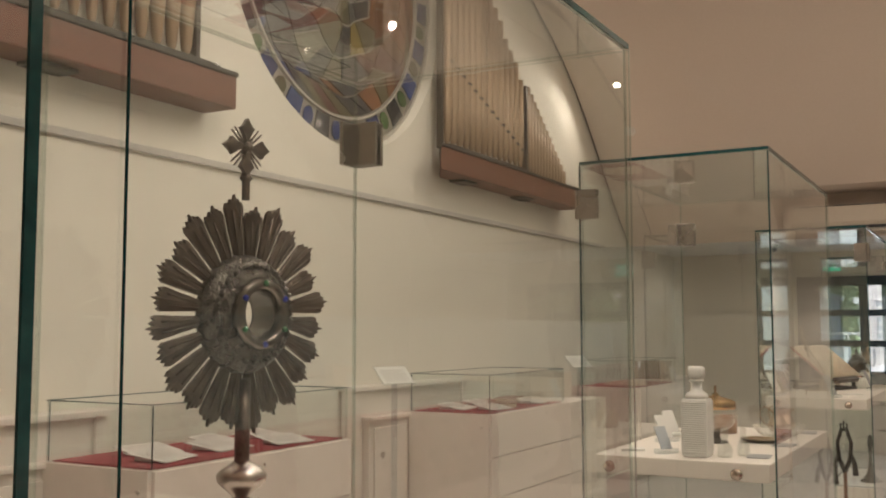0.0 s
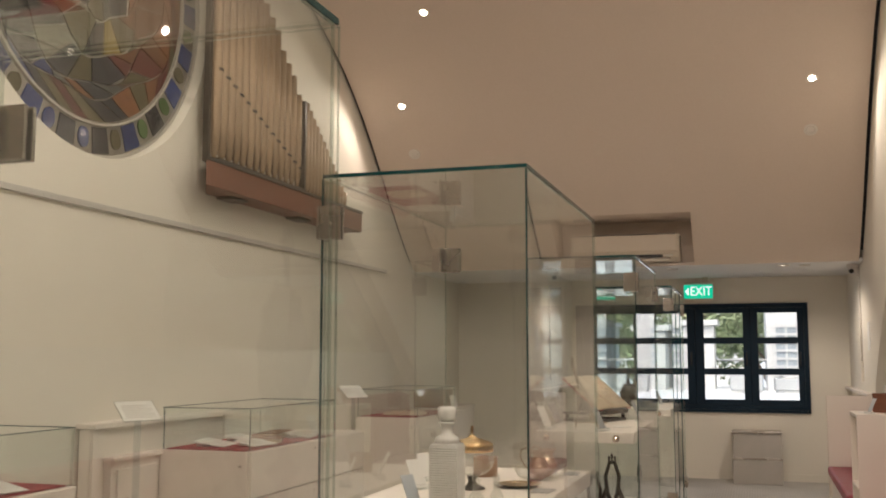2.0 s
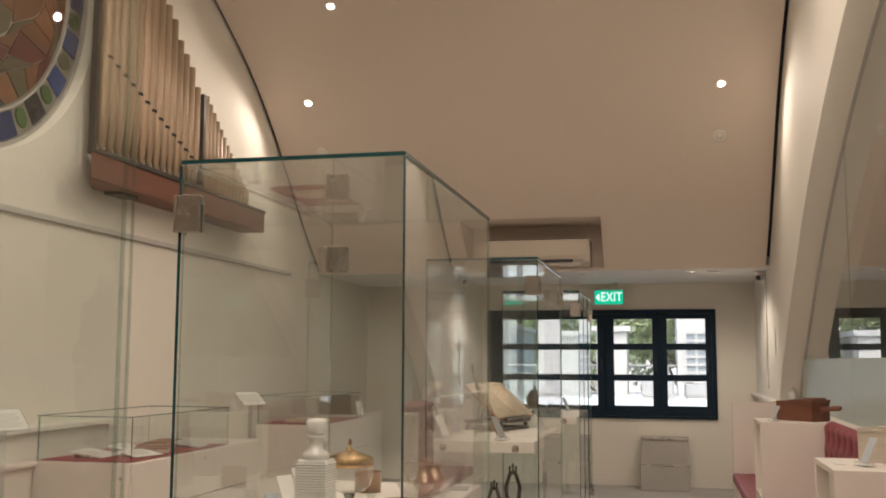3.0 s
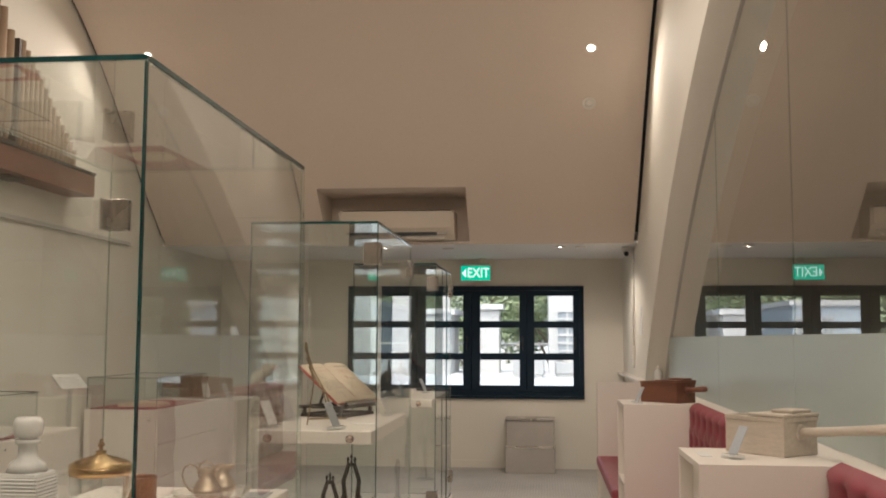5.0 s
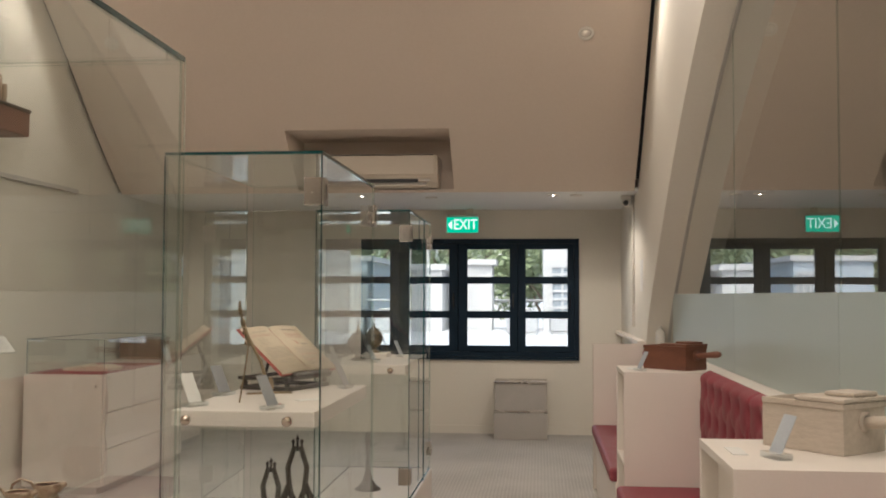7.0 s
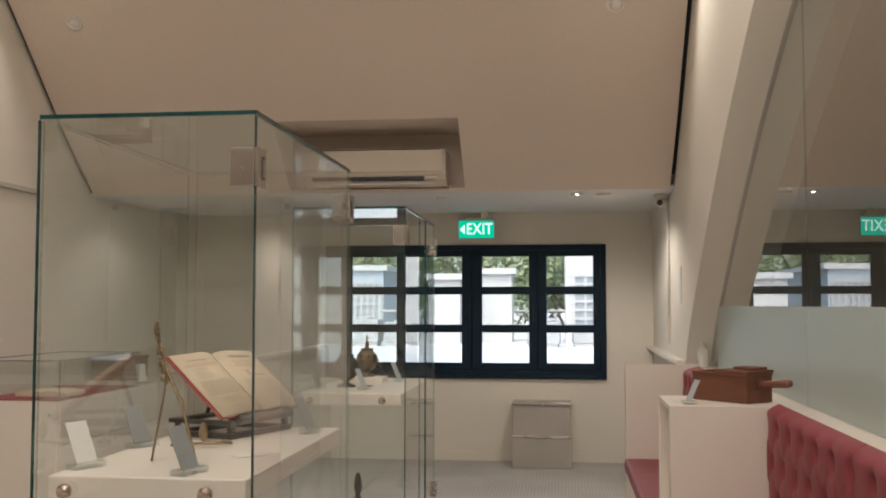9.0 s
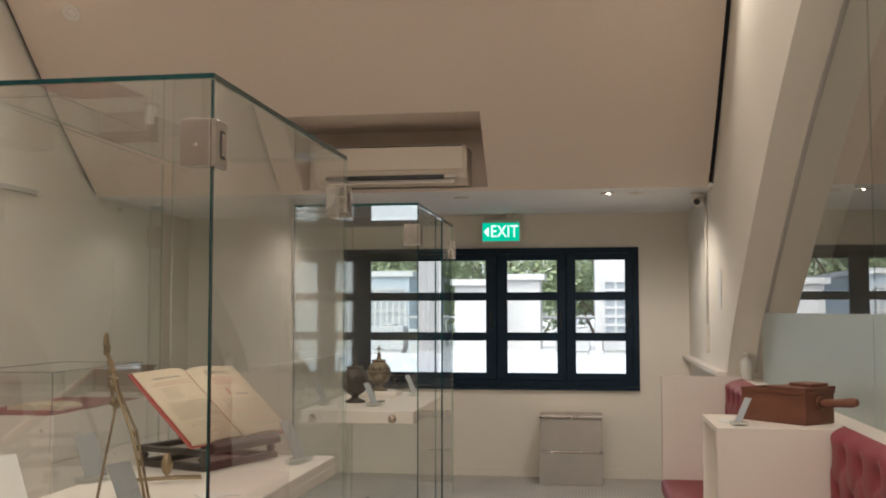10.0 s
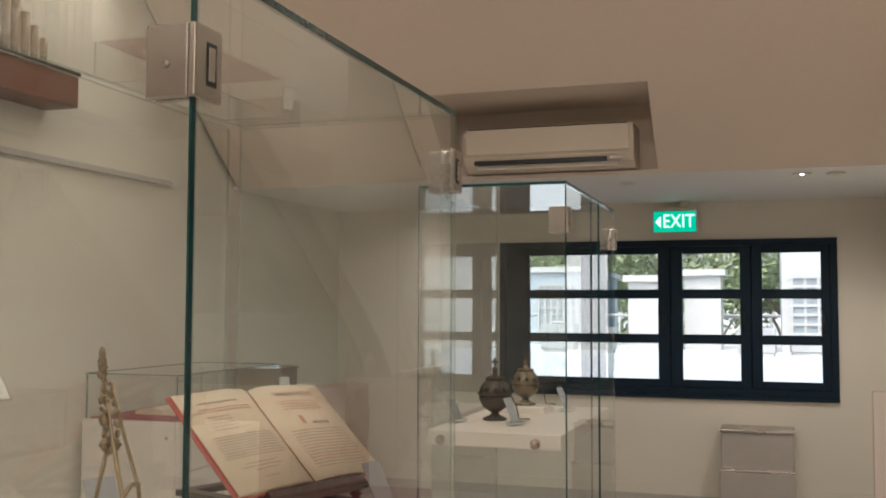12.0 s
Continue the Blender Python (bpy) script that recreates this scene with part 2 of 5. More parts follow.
def carpet():
    m, t, b = material("ribbed_grey_carpet", 0.95)
    n, l = t.nodes, t.links
    tc = n.new("ShaderNodeTexCoord")
    wx, wy, nz = n.new("ShaderNodeTexWave"), n.new("ShaderNodeTexWave"), n.new("ShaderNodeTexNoise")
    wx.bands_direction, wy.bands_direction = "X", "Y"
    wx.inputs["Scale"].default_value, wy.inputs["Scale"].default_value = 11.0, 11.0
    wx.inputs["Distortion"].default_value, wy.inputs["Distortion"].default_value = 0.6, 0.6
    nz.inputs["Scale"].default_value, nz.inputs["Detail"].default_value = 1.6, 8
    mul, add, ramp, bp = n.new("ShaderNodeMath"), n.new("ShaderNodeMath"), n.new("ShaderNodeValToRGB"), n.new("ShaderNodeBump")
    mul.operation, add.operation = "MULTIPLY", "MULTIPLY_ADD"
    for q in (wx, wy, nz):
        l.new(tc.outputs["Object"], q.inputs["Vector"])
    l.new(wx.outputs["Fac"], mul.inputs[0])
    l.new(wy.outputs["Fac"], mul.inputs[1])
    l.new(mul.outputs[0], add.inputs[0])
    add.inputs[1].default_value = 0.6
    l.new(nz.outputs["Fac"], add.inputs[2])
    ramp.color_ramp.elements[0].position, ramp.color_ramp.elements[1].position = 0.35, 1.05
    ramp.color_ramp.elements[0].color, ramp.color_ramp.elements[1].color = (0.41, 0.395, 0.37, 1), (0.58, 0.56, 0.525, 1)
    l.new(add.outputs[0], ramp.inputs["Fac"])
    l.new(ramp.outputs["Color"], b.inputs["Base Color"])
    bp.inputs["Strength"].default_value, bp.inputs["Distance"].default_value = 0.6, 0.004
    l.new(mul.outputs[0], bp.inputs["Height"])
    l.new(bp.outputs["Normal"], b.inputs["Normal"])
    return m


CARPET = carpet()

# ---- the room's shell ----
XL, XR, YW, YB = -3.9, 1.10, 13.8, -2.6      # inner faces of the side walls, window wall, back wall
XP, XO, XE = 1.29, 1.60, 5.2                  # glass partition, far face of the arch wall, end of the next room
RIDGE = 5.7
SOFFIT = 2.53


def structure(name, bm, mats, label="", category="wall"):
    return solid(name, bm, mats, label, category, "", "structure")


structure("floor", box_bm(XL - 0.3, YB - 0.3, -0.25, XE + 0.3, YW + 0.3, 0), CARPET, "grey ribbed loop carpet", "floor")

# window wall with its opening
WX0, WX1, WZ0, WZ1 = -2.27, 0.63, 0.865, 2.20
bm = bmesh.new()
for x0, x1, z0, z1 in ((XL - 0.3, WX0, 0, 7.2), (WX1, XE + 0.3, 0, 7.2), (WX0, WX1, 0, WZ0), (WX0, WX1, WZ1, 7.2)):
    quadbox(bm, x0, YW, z0, x1, YW + 0.25, z1)
structure("wall_north", bm, WALL, "cream painted wall with a wide black casement window")
# added back and end walls close the two rooms up to the slab
structure("wall_south", box_bm(XL - 0.3, YB - 0.2, 0, XE + 0.3, YB, 7.2), WALL, "plain cream painted wall")
structure("wall_far_east", box_bm(XE, YB, 0, XE + 0.2, YW, 7.2), WALL, "plain cream painted wall of the next room")

# unseen slab over everything, added so that no sky light leaks through the gaps
structure("roof", box_bm(XL - 0.5, YB - 0.5, 7.22, XE + 0.5, YW + 0.5, 7.4), TRIM, "unseen flat slab added above the vault to keep sky light out", "roof")

# gable wall with the round window opening
RC, RR = (5.77, 4.085), 1.30
bm = bmesh.new()
N = 72
ring, outer, back = [], [], []
corners = [math.atan2(z - RC[1], y - RC[0]) for y, z in ((YW, 7.2), (YB, 7.2), (YB, 0), (YW, 0))]
angles = sorted([2 * math.pi * i / N - math.pi for i in range(N)] + corners)
for a in angles:
    c, s = math.cos(a), math.sin(a)
    k = min(((YW if c > 0 else YB) - RC[0]) / c if abs(c) > 1e-6 else 1e9, ((7.2 if s > 0 else 0) - RC[1]) / s if abs(s) > 1e-6 else 1e9)
    ring.append(bm.verts.new((XL, RC[0] + RR * c, RC[1] + RR * s)))
    back.append(bm.verts.new((XL - 0.28, RC[0] + RR * c, RC[1] + RR * s)))
    outer.append(bm.verts.new((XL, RC[0] + k * c, RC[1] + k * s)))
for i in range(len(angles)):
    j = (i + 1) % len(angles)
    bm.faces.new((ring[i], ring[j], outer[j], outer[i]))
    bm.faces.new((ring[i], back[i], back[j], ring[j])).smooth = True
bm.faces.new(back)
structure("wall_west", bm, WALL, "cream painted gable wall with a round window")
structure("picture_rail", box_bm(XL + 0.002, 0.0, 2.445, XL + 0.03, 10.9, 2.485, 0.006), TRIM, "thin painted grey rail along the wall", "trim")

# ceiling: vault over the room, open where the air conditioner sits
HALF = ((11.8, 2.53), (11.5, 2.77), (11.25, 2.98), (11.0, 3.22), (10.7, 3.51), (10.4, 3.79), (10.1, 4.05), (9.6, 4.40), (8.8, 4.81), (7.9, 5.16), (7.0, 5.43), (6.2, 5.58), (5.7, 5.62))
RX0, RX1, RY0, RY1 = -2.10, -0.61, 11.19, 11.77     # recess


def roof_z(y):
    y = RIDGE + abs(y - RIDGE)
    if y >= HALF[0][0]:
        return SOFFIT
    for (ya, za), (yb, zb) in zip(HALF, HALF[1:]):
        if yb <= y <= ya:
            return za + (zb - za) * (ya - y) / (ya - yb)
    return 5.62


EAVE = 11.8                                        # where the vault meets the soffit
ys = [YB, 2 * RIDGE - EAVE] + [2 * RIDGE - EAVE + 0.24 * i for i in range(1, 48)]
ys = sorted(set([round(v, 3) for v in ys if v < 10.95] + [11.0, RY0, 11.35, 11.5, 11.65, 11.73, RY1, EAVE]))


def vault(name, x0, x1, cut, label):
    bm = bmesh.new()
    xs = [x0, RX0, RX1, x1] if cut else [x0, x1]
    grid = [[bm.verts.new((x, y, roof_z(y))) for x in xs] for y in ys]
    for i in range(len(ys) - 1):
        for j in range(len(xs) - 1):
            if cut and j == 1 and RY0 - 1e-6 <= ys[i] and ys[i + 1] <= RY1 + 1e-6:
                continue
            f = bm.faces.new((grid[i][j], grid[i][j + 1], grid[i + 1][j + 1], grid[i + 1][j]))
            f.smooth = -0.2 < ys[i] < 11.76
    if cut:
        top, deep = 3.04, 11.96
        for x in (RX0, RX1):
            rim = [bm.verts.new((x, y, roof_z(y))) for y in ys if RY0 <= y <= RY1]
            d, e = bm.verts.new((x, deep, roof_z(RY1))), bm.verts.new((x, deep, top))
            bm.faces.new((*rim, d, e))
        for p, q in (((RY0, roof_z(RY0)), (deep, top)), ((deep, top), (deep, roof_z(RY1))), ((deep, roof_z(RY1)), (RY1, roof_z(RY1)))):
            bm.faces.new([bm.verts.new(v) for v in ((RX0, *p), (RX1, *p), (RX1, *q), (RX0, *q))])
    return structure(name, bm, CEIL, label, "ceiling")


vault("ceiling", XL + 0.035, XR - 0.035, True, "warm white curved vault ceiling with a low flat soffit")
vault("ceiling_next_room", XO, XE, False, "plain curved ceiling of the next room")
# backing strips above the ceiling's edge gaps; the gap's shade is their near-black colour
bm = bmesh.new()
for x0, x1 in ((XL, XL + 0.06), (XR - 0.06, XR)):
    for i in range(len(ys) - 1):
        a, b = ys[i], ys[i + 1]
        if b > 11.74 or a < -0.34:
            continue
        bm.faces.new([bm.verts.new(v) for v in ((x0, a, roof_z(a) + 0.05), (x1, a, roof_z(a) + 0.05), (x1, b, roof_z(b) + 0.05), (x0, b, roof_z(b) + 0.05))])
structure("shadow_gap_trim", bm, GAP, "near-black strip carrying the shade of the gap beside the ceiling", "trim")
bm = bmesh.new()
for x0, x1 in ((XL, XL + 0.035), (XR - 0.035, XR)):
    quadbox(bm, x0, EAVE, SOFFIT, x1, YW, SOFFIT + 0.03)
quadbox(bm, XL + 0.035, EAVE, SOFFIT, XR - 0.035, YW, SOFFIT + 0.03)
structure("soffit", bm, SOFFIT_DAYLIT, "flat soffit before the window, daylight put into its whiter colour", "ceiling")
structure("soffit_next_room", box_bm(XO, EAVE, SOFFIT, XE, YW, SOFFIT + 0.03), SOFFIT_DAYLIT, "flat soffit of the next room in the same daylight-whitened colour", "ceiling")

# arch wall: solid above the curve, low wall below, glass between
ARCH = ((11.22, 1.10), (10.95, 1.40), (10.4, 1.80), (9.86, 2.17), (9.2, 2.58), (8.5, 2.95), (7.88, 3.23), (7.3, 3.45), (6.74, 3.63), (6.2, 3.74), (5.7, 3.78))


def arch_curve():
    pts = []
    for k in range(len(ARCH) - 1):
        p0, p1, p2, p3 = (ARCH[max(k - 1, 0)], ARCH[k], ARCH[k + 1], ARCH[min(k + 2, len(ARCH) - 1)])
        for s in (0, 0.34, 0.67):
            pts.append(tuple(0.5 * (2 * p1[i] + (p2[i] - p0[i]) * s + (2 * p0[i] - 5 * p1[i] + 4 * p2[i] - p3[i]) * s * s + (3 * p1[i] - p0[i] - 3 * p2[i] + p3[i]) * s ** 3) for i in (0, 1)))
    pts.append(ARCH[-1])
    return pts


arch = arch_curve()
arch = arch + [(2 * RIDGE - y, z) for y, z in arch[-2::-1]]
bm = bmesh.new()
for x in (XR, XO):
    low = [bm.verts.new((x, y, z)) for y, z in arch]
    top = [bm.verts.new((x, y, roof_z(y) + 0.12)) for y, z in arch]
    for i in range(len(arch) - 1):
        bm.faces.new((low[i], low[i + 1], top[i + 1], top[i]))
    for s, (ya, yb) in ((0, (arch[0][0], YW)), (-1, (YB, arch[-1][0]))):
        quads = ((ya, 0), (yb, 0), (yb, 3.1), (ya, 3.1))
        bm.faces.new([bm.verts.new((x, y, z)) for y, z in quads])
for (ya, za), (yb, zb) in zip(arch, arch[1:]):
    bm.faces.new([bm.verts.new(v) for v in ((XR, ya, za), (XR, yb, zb), (XO, yb, zb), (XO, ya, za))]).smooth = True
for y in (arch[0][0], arch[-1][0]):
    bm.faces.new([bm.verts.new(v) for v in ((XR, y, 0), (XO, y, 0), (XO, y, 1.10), (XR, y, 1.10))])
bmesh.ops.remove_doubles(bm, verts=bm.verts[:], dist=0.0005)
structure("wall_east", bm, WALL, "cream painted wall with a wide pointed arch opening")
structure("low_wall", box_bm(1.12, 2 * RIDGE - 11.2, 0, XO, 11.2, 1.125, 0.004), WHITE, "low white wall with a ledge below the glass partition", "wall")
structure("wall_ledge", box_bm(1.03, 11.2, 1.135, XR - 0.001, YW - 0.002, 1.17, 0.005), WHITE, "narrow white ledge along the wall", "trim")
bm = bmesh.new()
quadbox(bm, XL + 0.002, YB, 0, XL + 0.02, YW - 0.002, 0.09)
quadbox(bm, XL + 0.02, YW - 0.018, 0, XR - 0.002, YW - 0.002, 0.09)
quadbox(bm, XR - 0.018, 11.2, 0, XR - 0.002, YW - 0.02, 0.09)
structure("baseboard", bm, WALL, "cream painted skirting board", "trim")

# glass partition in the arch
glazing = thing("glass_partition", "tall clear glass partition frosted at its foot", "partition", (0, 0, 0), 0, "", "structure")
bm = bmesh.new()
mid = [bm.verts.new((XP, y, z)) for y, z in arch]
base = [bm.verts.new((XP, y, 1.125)) for y, z in arch]
for i in range(1, len(arch) - 2):
    bm.faces.new((mid[i], mid[i + 1], base[i + 1], base[i]))
part("pane", bm, PARTGLASS, glazing, "clear reflective glass")
bm = bmesh.new()
for ya, yb in ((2 * RIDGE - 10.9, 4.2), (4.206, 6.2), (6.206, 8.2), (8.206, 10.82)):
    quadbox(bm, XP - 0.010, ya, 1.127, XP - 0.005, yb, 1.575)
part("frosted_band", bm, FROST, glazing, "pale green frosted glass film")
bm = bmesh.new()
for i in range(1, len(arch) - 2):
    (ya, za), (yb, zb) = arch[i], arch[i + 1]
    vs = [(XP - 0.012, ya, za - 0.012), (XP + 0.012, ya, za - 0.012), (XP + 0.012, yb, zb - 0.012), (XP - 0.012, yb, zb - 0.012)]
    bm.faces.new([bm.verts.new(v) for v in vs])
    bm.faces.new([bm.verts.new(v) for v in (vs[0], vs[3], (XP - 0.012, yb, zb), (XP - 0.012, ya, za))])
part("glazing_bead", bm, TRIM, glazing)
bm = bmesh.new()
for y in (4.203, 6.203, 8.203):
    quadbox(bm, XP - 0.004, y - 0.0012, 1.127, XP + 0.004, y + 0.0012, roof_z(y) - 1.35)
part("silicone_joint", bm, PALE_EDGE, glazing)

# window
win = thing("window_1", "wide black four-leaf casement window, closed", "window", (0, 0, 0), 0, "", "structure")
yf = YW + 0.02
bm = bmesh.new()
for x0, x1, z0, z1 in ((WX0, WX1, WZ0, WZ0 + 0.055), (WX0, WX1, WZ1 - 0.055, WZ1), (WX0, WX0 + 0.055, WZ0 + 0.055, WZ1 - 0.055), (WX1 - 0.055, WX1, WZ0 + 0.055, WZ1 - 0.055)):
    quadbox(bm, x0, YW - 0.025, z0, x1, YW + 0.09, z1)
for x in (-1.41, -0.735, -0.06):
    quadbox(bm, x - 0.02, YW + 0.021, WZ0 + 0.055, x + 0.02, YW + 0.0885, WZ1 - 0.055)
part("window_frame", bm, DARKFRAME, win, "black painted frame")
PX = ((-1.99, -1.52), (-1.30, -0.84), (-0.63, -0.15), (0.03, 0.50))
PZ = ((0.99, 1.30), (1.38, 1.69), (1.77, 2.08))
SIDES = ((WX0 + 0.056, -1.412), (-1.408, -0.738), (-0.732, -0.062), (-0.058, WX1 - 0.056))
yf = YW - 0.012
for (a, b), (s0, s1) in zip(PX, SIDES):
    bm = bmesh.new()
    zlo, zhi = WZ0 + 0.056, WZ1 - 0.056
    quadbox(bm, s0, yf, zlo, a, yf + 0.032, zhi)
    quadbox(bm, b, yf, zlo, s1, yf + 0.032, zhi)
    for z0, z1 in ((zlo, PZ[0][0]), (PZ[0][1], PZ[1][0]), (PZ[1][1], PZ[2][0]), (PZ[2][1], zhi)):
        quadbox(bm, a, yf + 0.004, z0, b, yf + 0.03, z1)
    bmesh.ops.bevel(bm, geom=[e for e in bm.edges if e.is_convex], offset=0.004, segments=1, affect="EDGES")
    leaf = part("casement", bm, DARKFRAME, win)
    for z0, z1 in PZ:
        p = part("pane", box_bm(a, yf + 0.024, z0, b, yf + 0.028, z1), WINGLASS, leaf)
        p.visible_shadow = False
    part("handle", tube_bm([(s1 - 0.05, yf - 0.02, 1.42), (s1 - 0.05, yf - 0.03, 1.5), (s1 - 0.05, yf - 0.01, 1.58)], 0.009), BLACK, leaf, "black metal handle")
part("window_sill", box_bm(WX0 - 0.0, YW - 0.045, WZ0 - 0.035, WX1, YW - 0.001, WZ0 - 0.002, 0.004), DARKFRAME, win)

# ---- outside the window ----
CONC = surface("roof_deck", (0.46, 0.455, 0.44), (0.56, 0.555, 0.54), 0.85, 0, 0.3, 8, 0.2)
RENDERW = surface("white_render", (0.41, 0.405, 0.395), (0.50, 0.495, 0.48), 0.8, 0, 0.4, 12, 0.05)
BLUEISH = surface("pale_blue_cladding", (0.34, 0.40, 0.45), (0.42, 0.47, 0.51), 0.5, 0, 0.8, 20, 0.05)
PANEGREY = surface("distant_window_glass", (0.22, 0.25, 0.27), (0.32, 0.35, 0.37), 0.2, 0, 1, 12, 0)
MACHINE = surface("machine_grey", (0.30, 0.305, 0.305), (0.42, 0.42, 0.415), 0.6, 0, 1.5, 30, 0.05)
LEAF = surface("tree_leaves", (0.19, 0.25, 0.12), (0.33, 0.38, 0.22), 0.6, 0, 1.2, 14, 0.1)
LEAF.node_tree.nodes["Principled BSDF"].inputs["Transmission Weight"].default_value = 0.0
BARK = surface("tree_bark", (0.10, 0.075, 0.05), (0.17, 0.13, 0.09), 0.9, 0, 3, 30, 0.4)
tagged(solid("ground", box_bm(-900, YW + 0.26, -4.6, 900, 1500, -4.2), CONC, "pale concrete ground reaching the horizon", "ground"), kind="structure")
deck = solid("roof_terrace", box_bm(-26, YW + 0.3, -4.2, 30, 34, 0.55), CONC, "white flat concrete roof terrace", "roof", "", "structure")


def block_building(name, x0, y0, x1, y1, z0, z1, label, mat, wins=()):
    ob = thing(name, label, "building", ((x0 + x1) / 2, y0, z0))
    cx = (x0 + x1) / 2
    part("wall", box_bm(x0 - cx, 0, 0, x1 - cx, y1 - y0, z1 - z0), mat, ob)
    part("roof", box_bm(x0 - cx - 0.12, -0.12, z1 - z0 + 0.002, x1 - cx + 0.12, y1 - y0 + 0.12, z1 - z0 + 0.16), RENDERW, ob)
    for wx, wz, w, h, nx, nz in wins:
        w_ob = part("window", box_bm(wx - cx, -0.03, wz - z0, wx + w - cx, -0.002, wz + h - z0), PANEGREY, ob)
        bm = bmesh.new()
        for i in range(nx + 1):
            x = wx - cx + w * i / nx
            quadbox(bm, x - 0.03, -0.07, wz - z0, x + 0.03, -0.031, wz + h - z0)
        for i in range(nz + 1):
            z = wz - z0 + h * i / nz
            quadbox(bm, wx - cx, -0.075, z - 0.03, wx + w - cx, -0.032, z + 0.03)
        part("glazing_bars", bm, RENDERW, w_ob)
    return ob


block_building("white_building", 0.28, 30, 6.5, 38, 0.55, 4.6, "white rendered building with a gridded window", RENDERW, ((0.50, 1.0, 1.2, 1.35, 4, 6),))
block_building("plant_room", -2.06, 31, -1.17, 32.2, 0.55, 2.42, "white box-shaped plant room on the roof", RENDERW)
block_building("plant_room", -3.34, 30, -2.5, 32.8, 0.55, 2.25, "low white plant room on the roof", RENDERW)
block_building("office_building", -7.4, 33, -5.1, 40, 0.55, 2.6, "pale blue clad building with upright fins", BLUEISH, ((-6.3, 0.95, 1.1, 1.3, 6, 2),))
block_building("apartment_building", -9, 80, -1, 92, -4.2, 8.6, "white apartment building far behind the trees", RENDERW, tuple((-8.4 + 1.9 * i, 4.2 + 2.1 * j, 1.1, 1.2, 2, 1) for i in range(4) for j in range(2)))
rng = random.Random(4)
for i in range(11):
    x = -9.5 + i * 1.15 + rng.uniform(-0.2, 0.2)
    if -2.8 < x < -1.3:
        continue
    h = rng.uniform(0.35, 0.75)
    u = thing("rooftop_unit", "grey metal rooftop machine on the terrace", "machine", (x, 28.2 + rng.uniform(-0.6, 0.6), 0.55), rng.uniform(-4, 4), "machines on the roof terrace")
    part("casing", box_bm(-0.4, -0.3, 0.08, 0.4, 0.3, h, 0.02), MACHINE, u)
    part("base", box_bm(-0.36, -0.26, 0, 0.36, 0.26, 0.079), CONC, u)
    part("fan_guard", moved(lathe_bm([(0.0, 0), (0.2, 0), (0.2, 0.05), (0.17, 0.06), (0.0, 0.06)], 20), pose(0, 0, h)), GREY, u)
rail = thing("parapet_railing", "pale parapet rail along the roof edge", "railing", (0, 33, 0.55))
part("top_rail", tube_bm([(-14, 0, 0.85), (14, 0, 0.85)], 0.04), MACHINE, rail)
for i in range(15):
    part("post", tube_bm([(-14 + 2 * i, 0, 0), (-14 + 2 * i, 0, 0.85)], 0.03, 6), MACHINE, rail)


def tree(at, height, spread, seed):
    r = random.Random(seed)
    ob = thing("tree", "leafy green tree behind the roofs", "tree", at, 0, "trees behind the roofs")
    bm = bmesh.new()
    tube_into(bm, [(0, 0, 0), (0.1, 0.05, height * 0.3), (0.05, 0, height * 0.6)], 0.28, 8, 0, 0.12)
    tips = []
    for i in range(9):
        a = 2.4 * i
        z0 = height * (0.32 + 0.03 * i)
        tip = Vector((math.cos(a) * spread * r.uniform(0.4, 0.8), math.sin(a) * spread * r.uniform(0.4, 0.8), z0 + height * r.uniform(0.12, 0.4)))
        tube_into(bm, [(0.07, 0, z0), tip * 0.5 + Vector((0, 0, z0 * 0.5)), tip], 0.09, 6, 0, 0.02)
        tips.append(tip)
    part("trunk", bm, BARK, ob)
    bm = bmesh.new()
    for tip in tips + [Vector((0, 0, height * 0.85))]:
        rad = spread * r.uniform(0.35, 0.55)
        for _ in range(800):
            d = Vector((r.gauss(0, 1), r.gauss(0, 1), r.gauss(0, 0.8)))
            p = tip + d.normalized() * rad * (r.random() ** 0.4)
            s = r.uniform(0.07, 0.15)
            u = Vector((r.gauss(0, 1), r.gauss(0, 1), r.gauss(0, 1))).normalized()
            v = u.orthogonal().normalized()
            bm.faces.new([bm.verts.new(p + q) for q in (u * s, v * s * 0.5, -u * s, -v * s * 0.5)])
    c = part("crown", bm, LEAF, ob)
    return ob


for i, (x, y, h, s) in enumerate(((-17, 46, 10.5, 3.2), (-11.5, 44, 11.2, 3.4), (-7.2, 43, 11.8, 3.3), (-2.6, 45, 11.0, 3.2), (0.6, 43, 11.6, 3.2), (3.4, 46, 11.4, 3.4), (9, 48, 11, 3.6), (-5, 52, 12, 3.6))):
    tree((x, y, -4.2), h, s, i)


# ---- things hung on or set into the ceiling and walls ----
LAMP = glow("lamp_lens", (1.0, 0.85, 0.66), 30.0)
RIMW = surface("white_lamp_rim", (0.70, 0.66, 0.60), (0.76, 0.72, 0.66), 0.5, 0, 5, 80, 0)


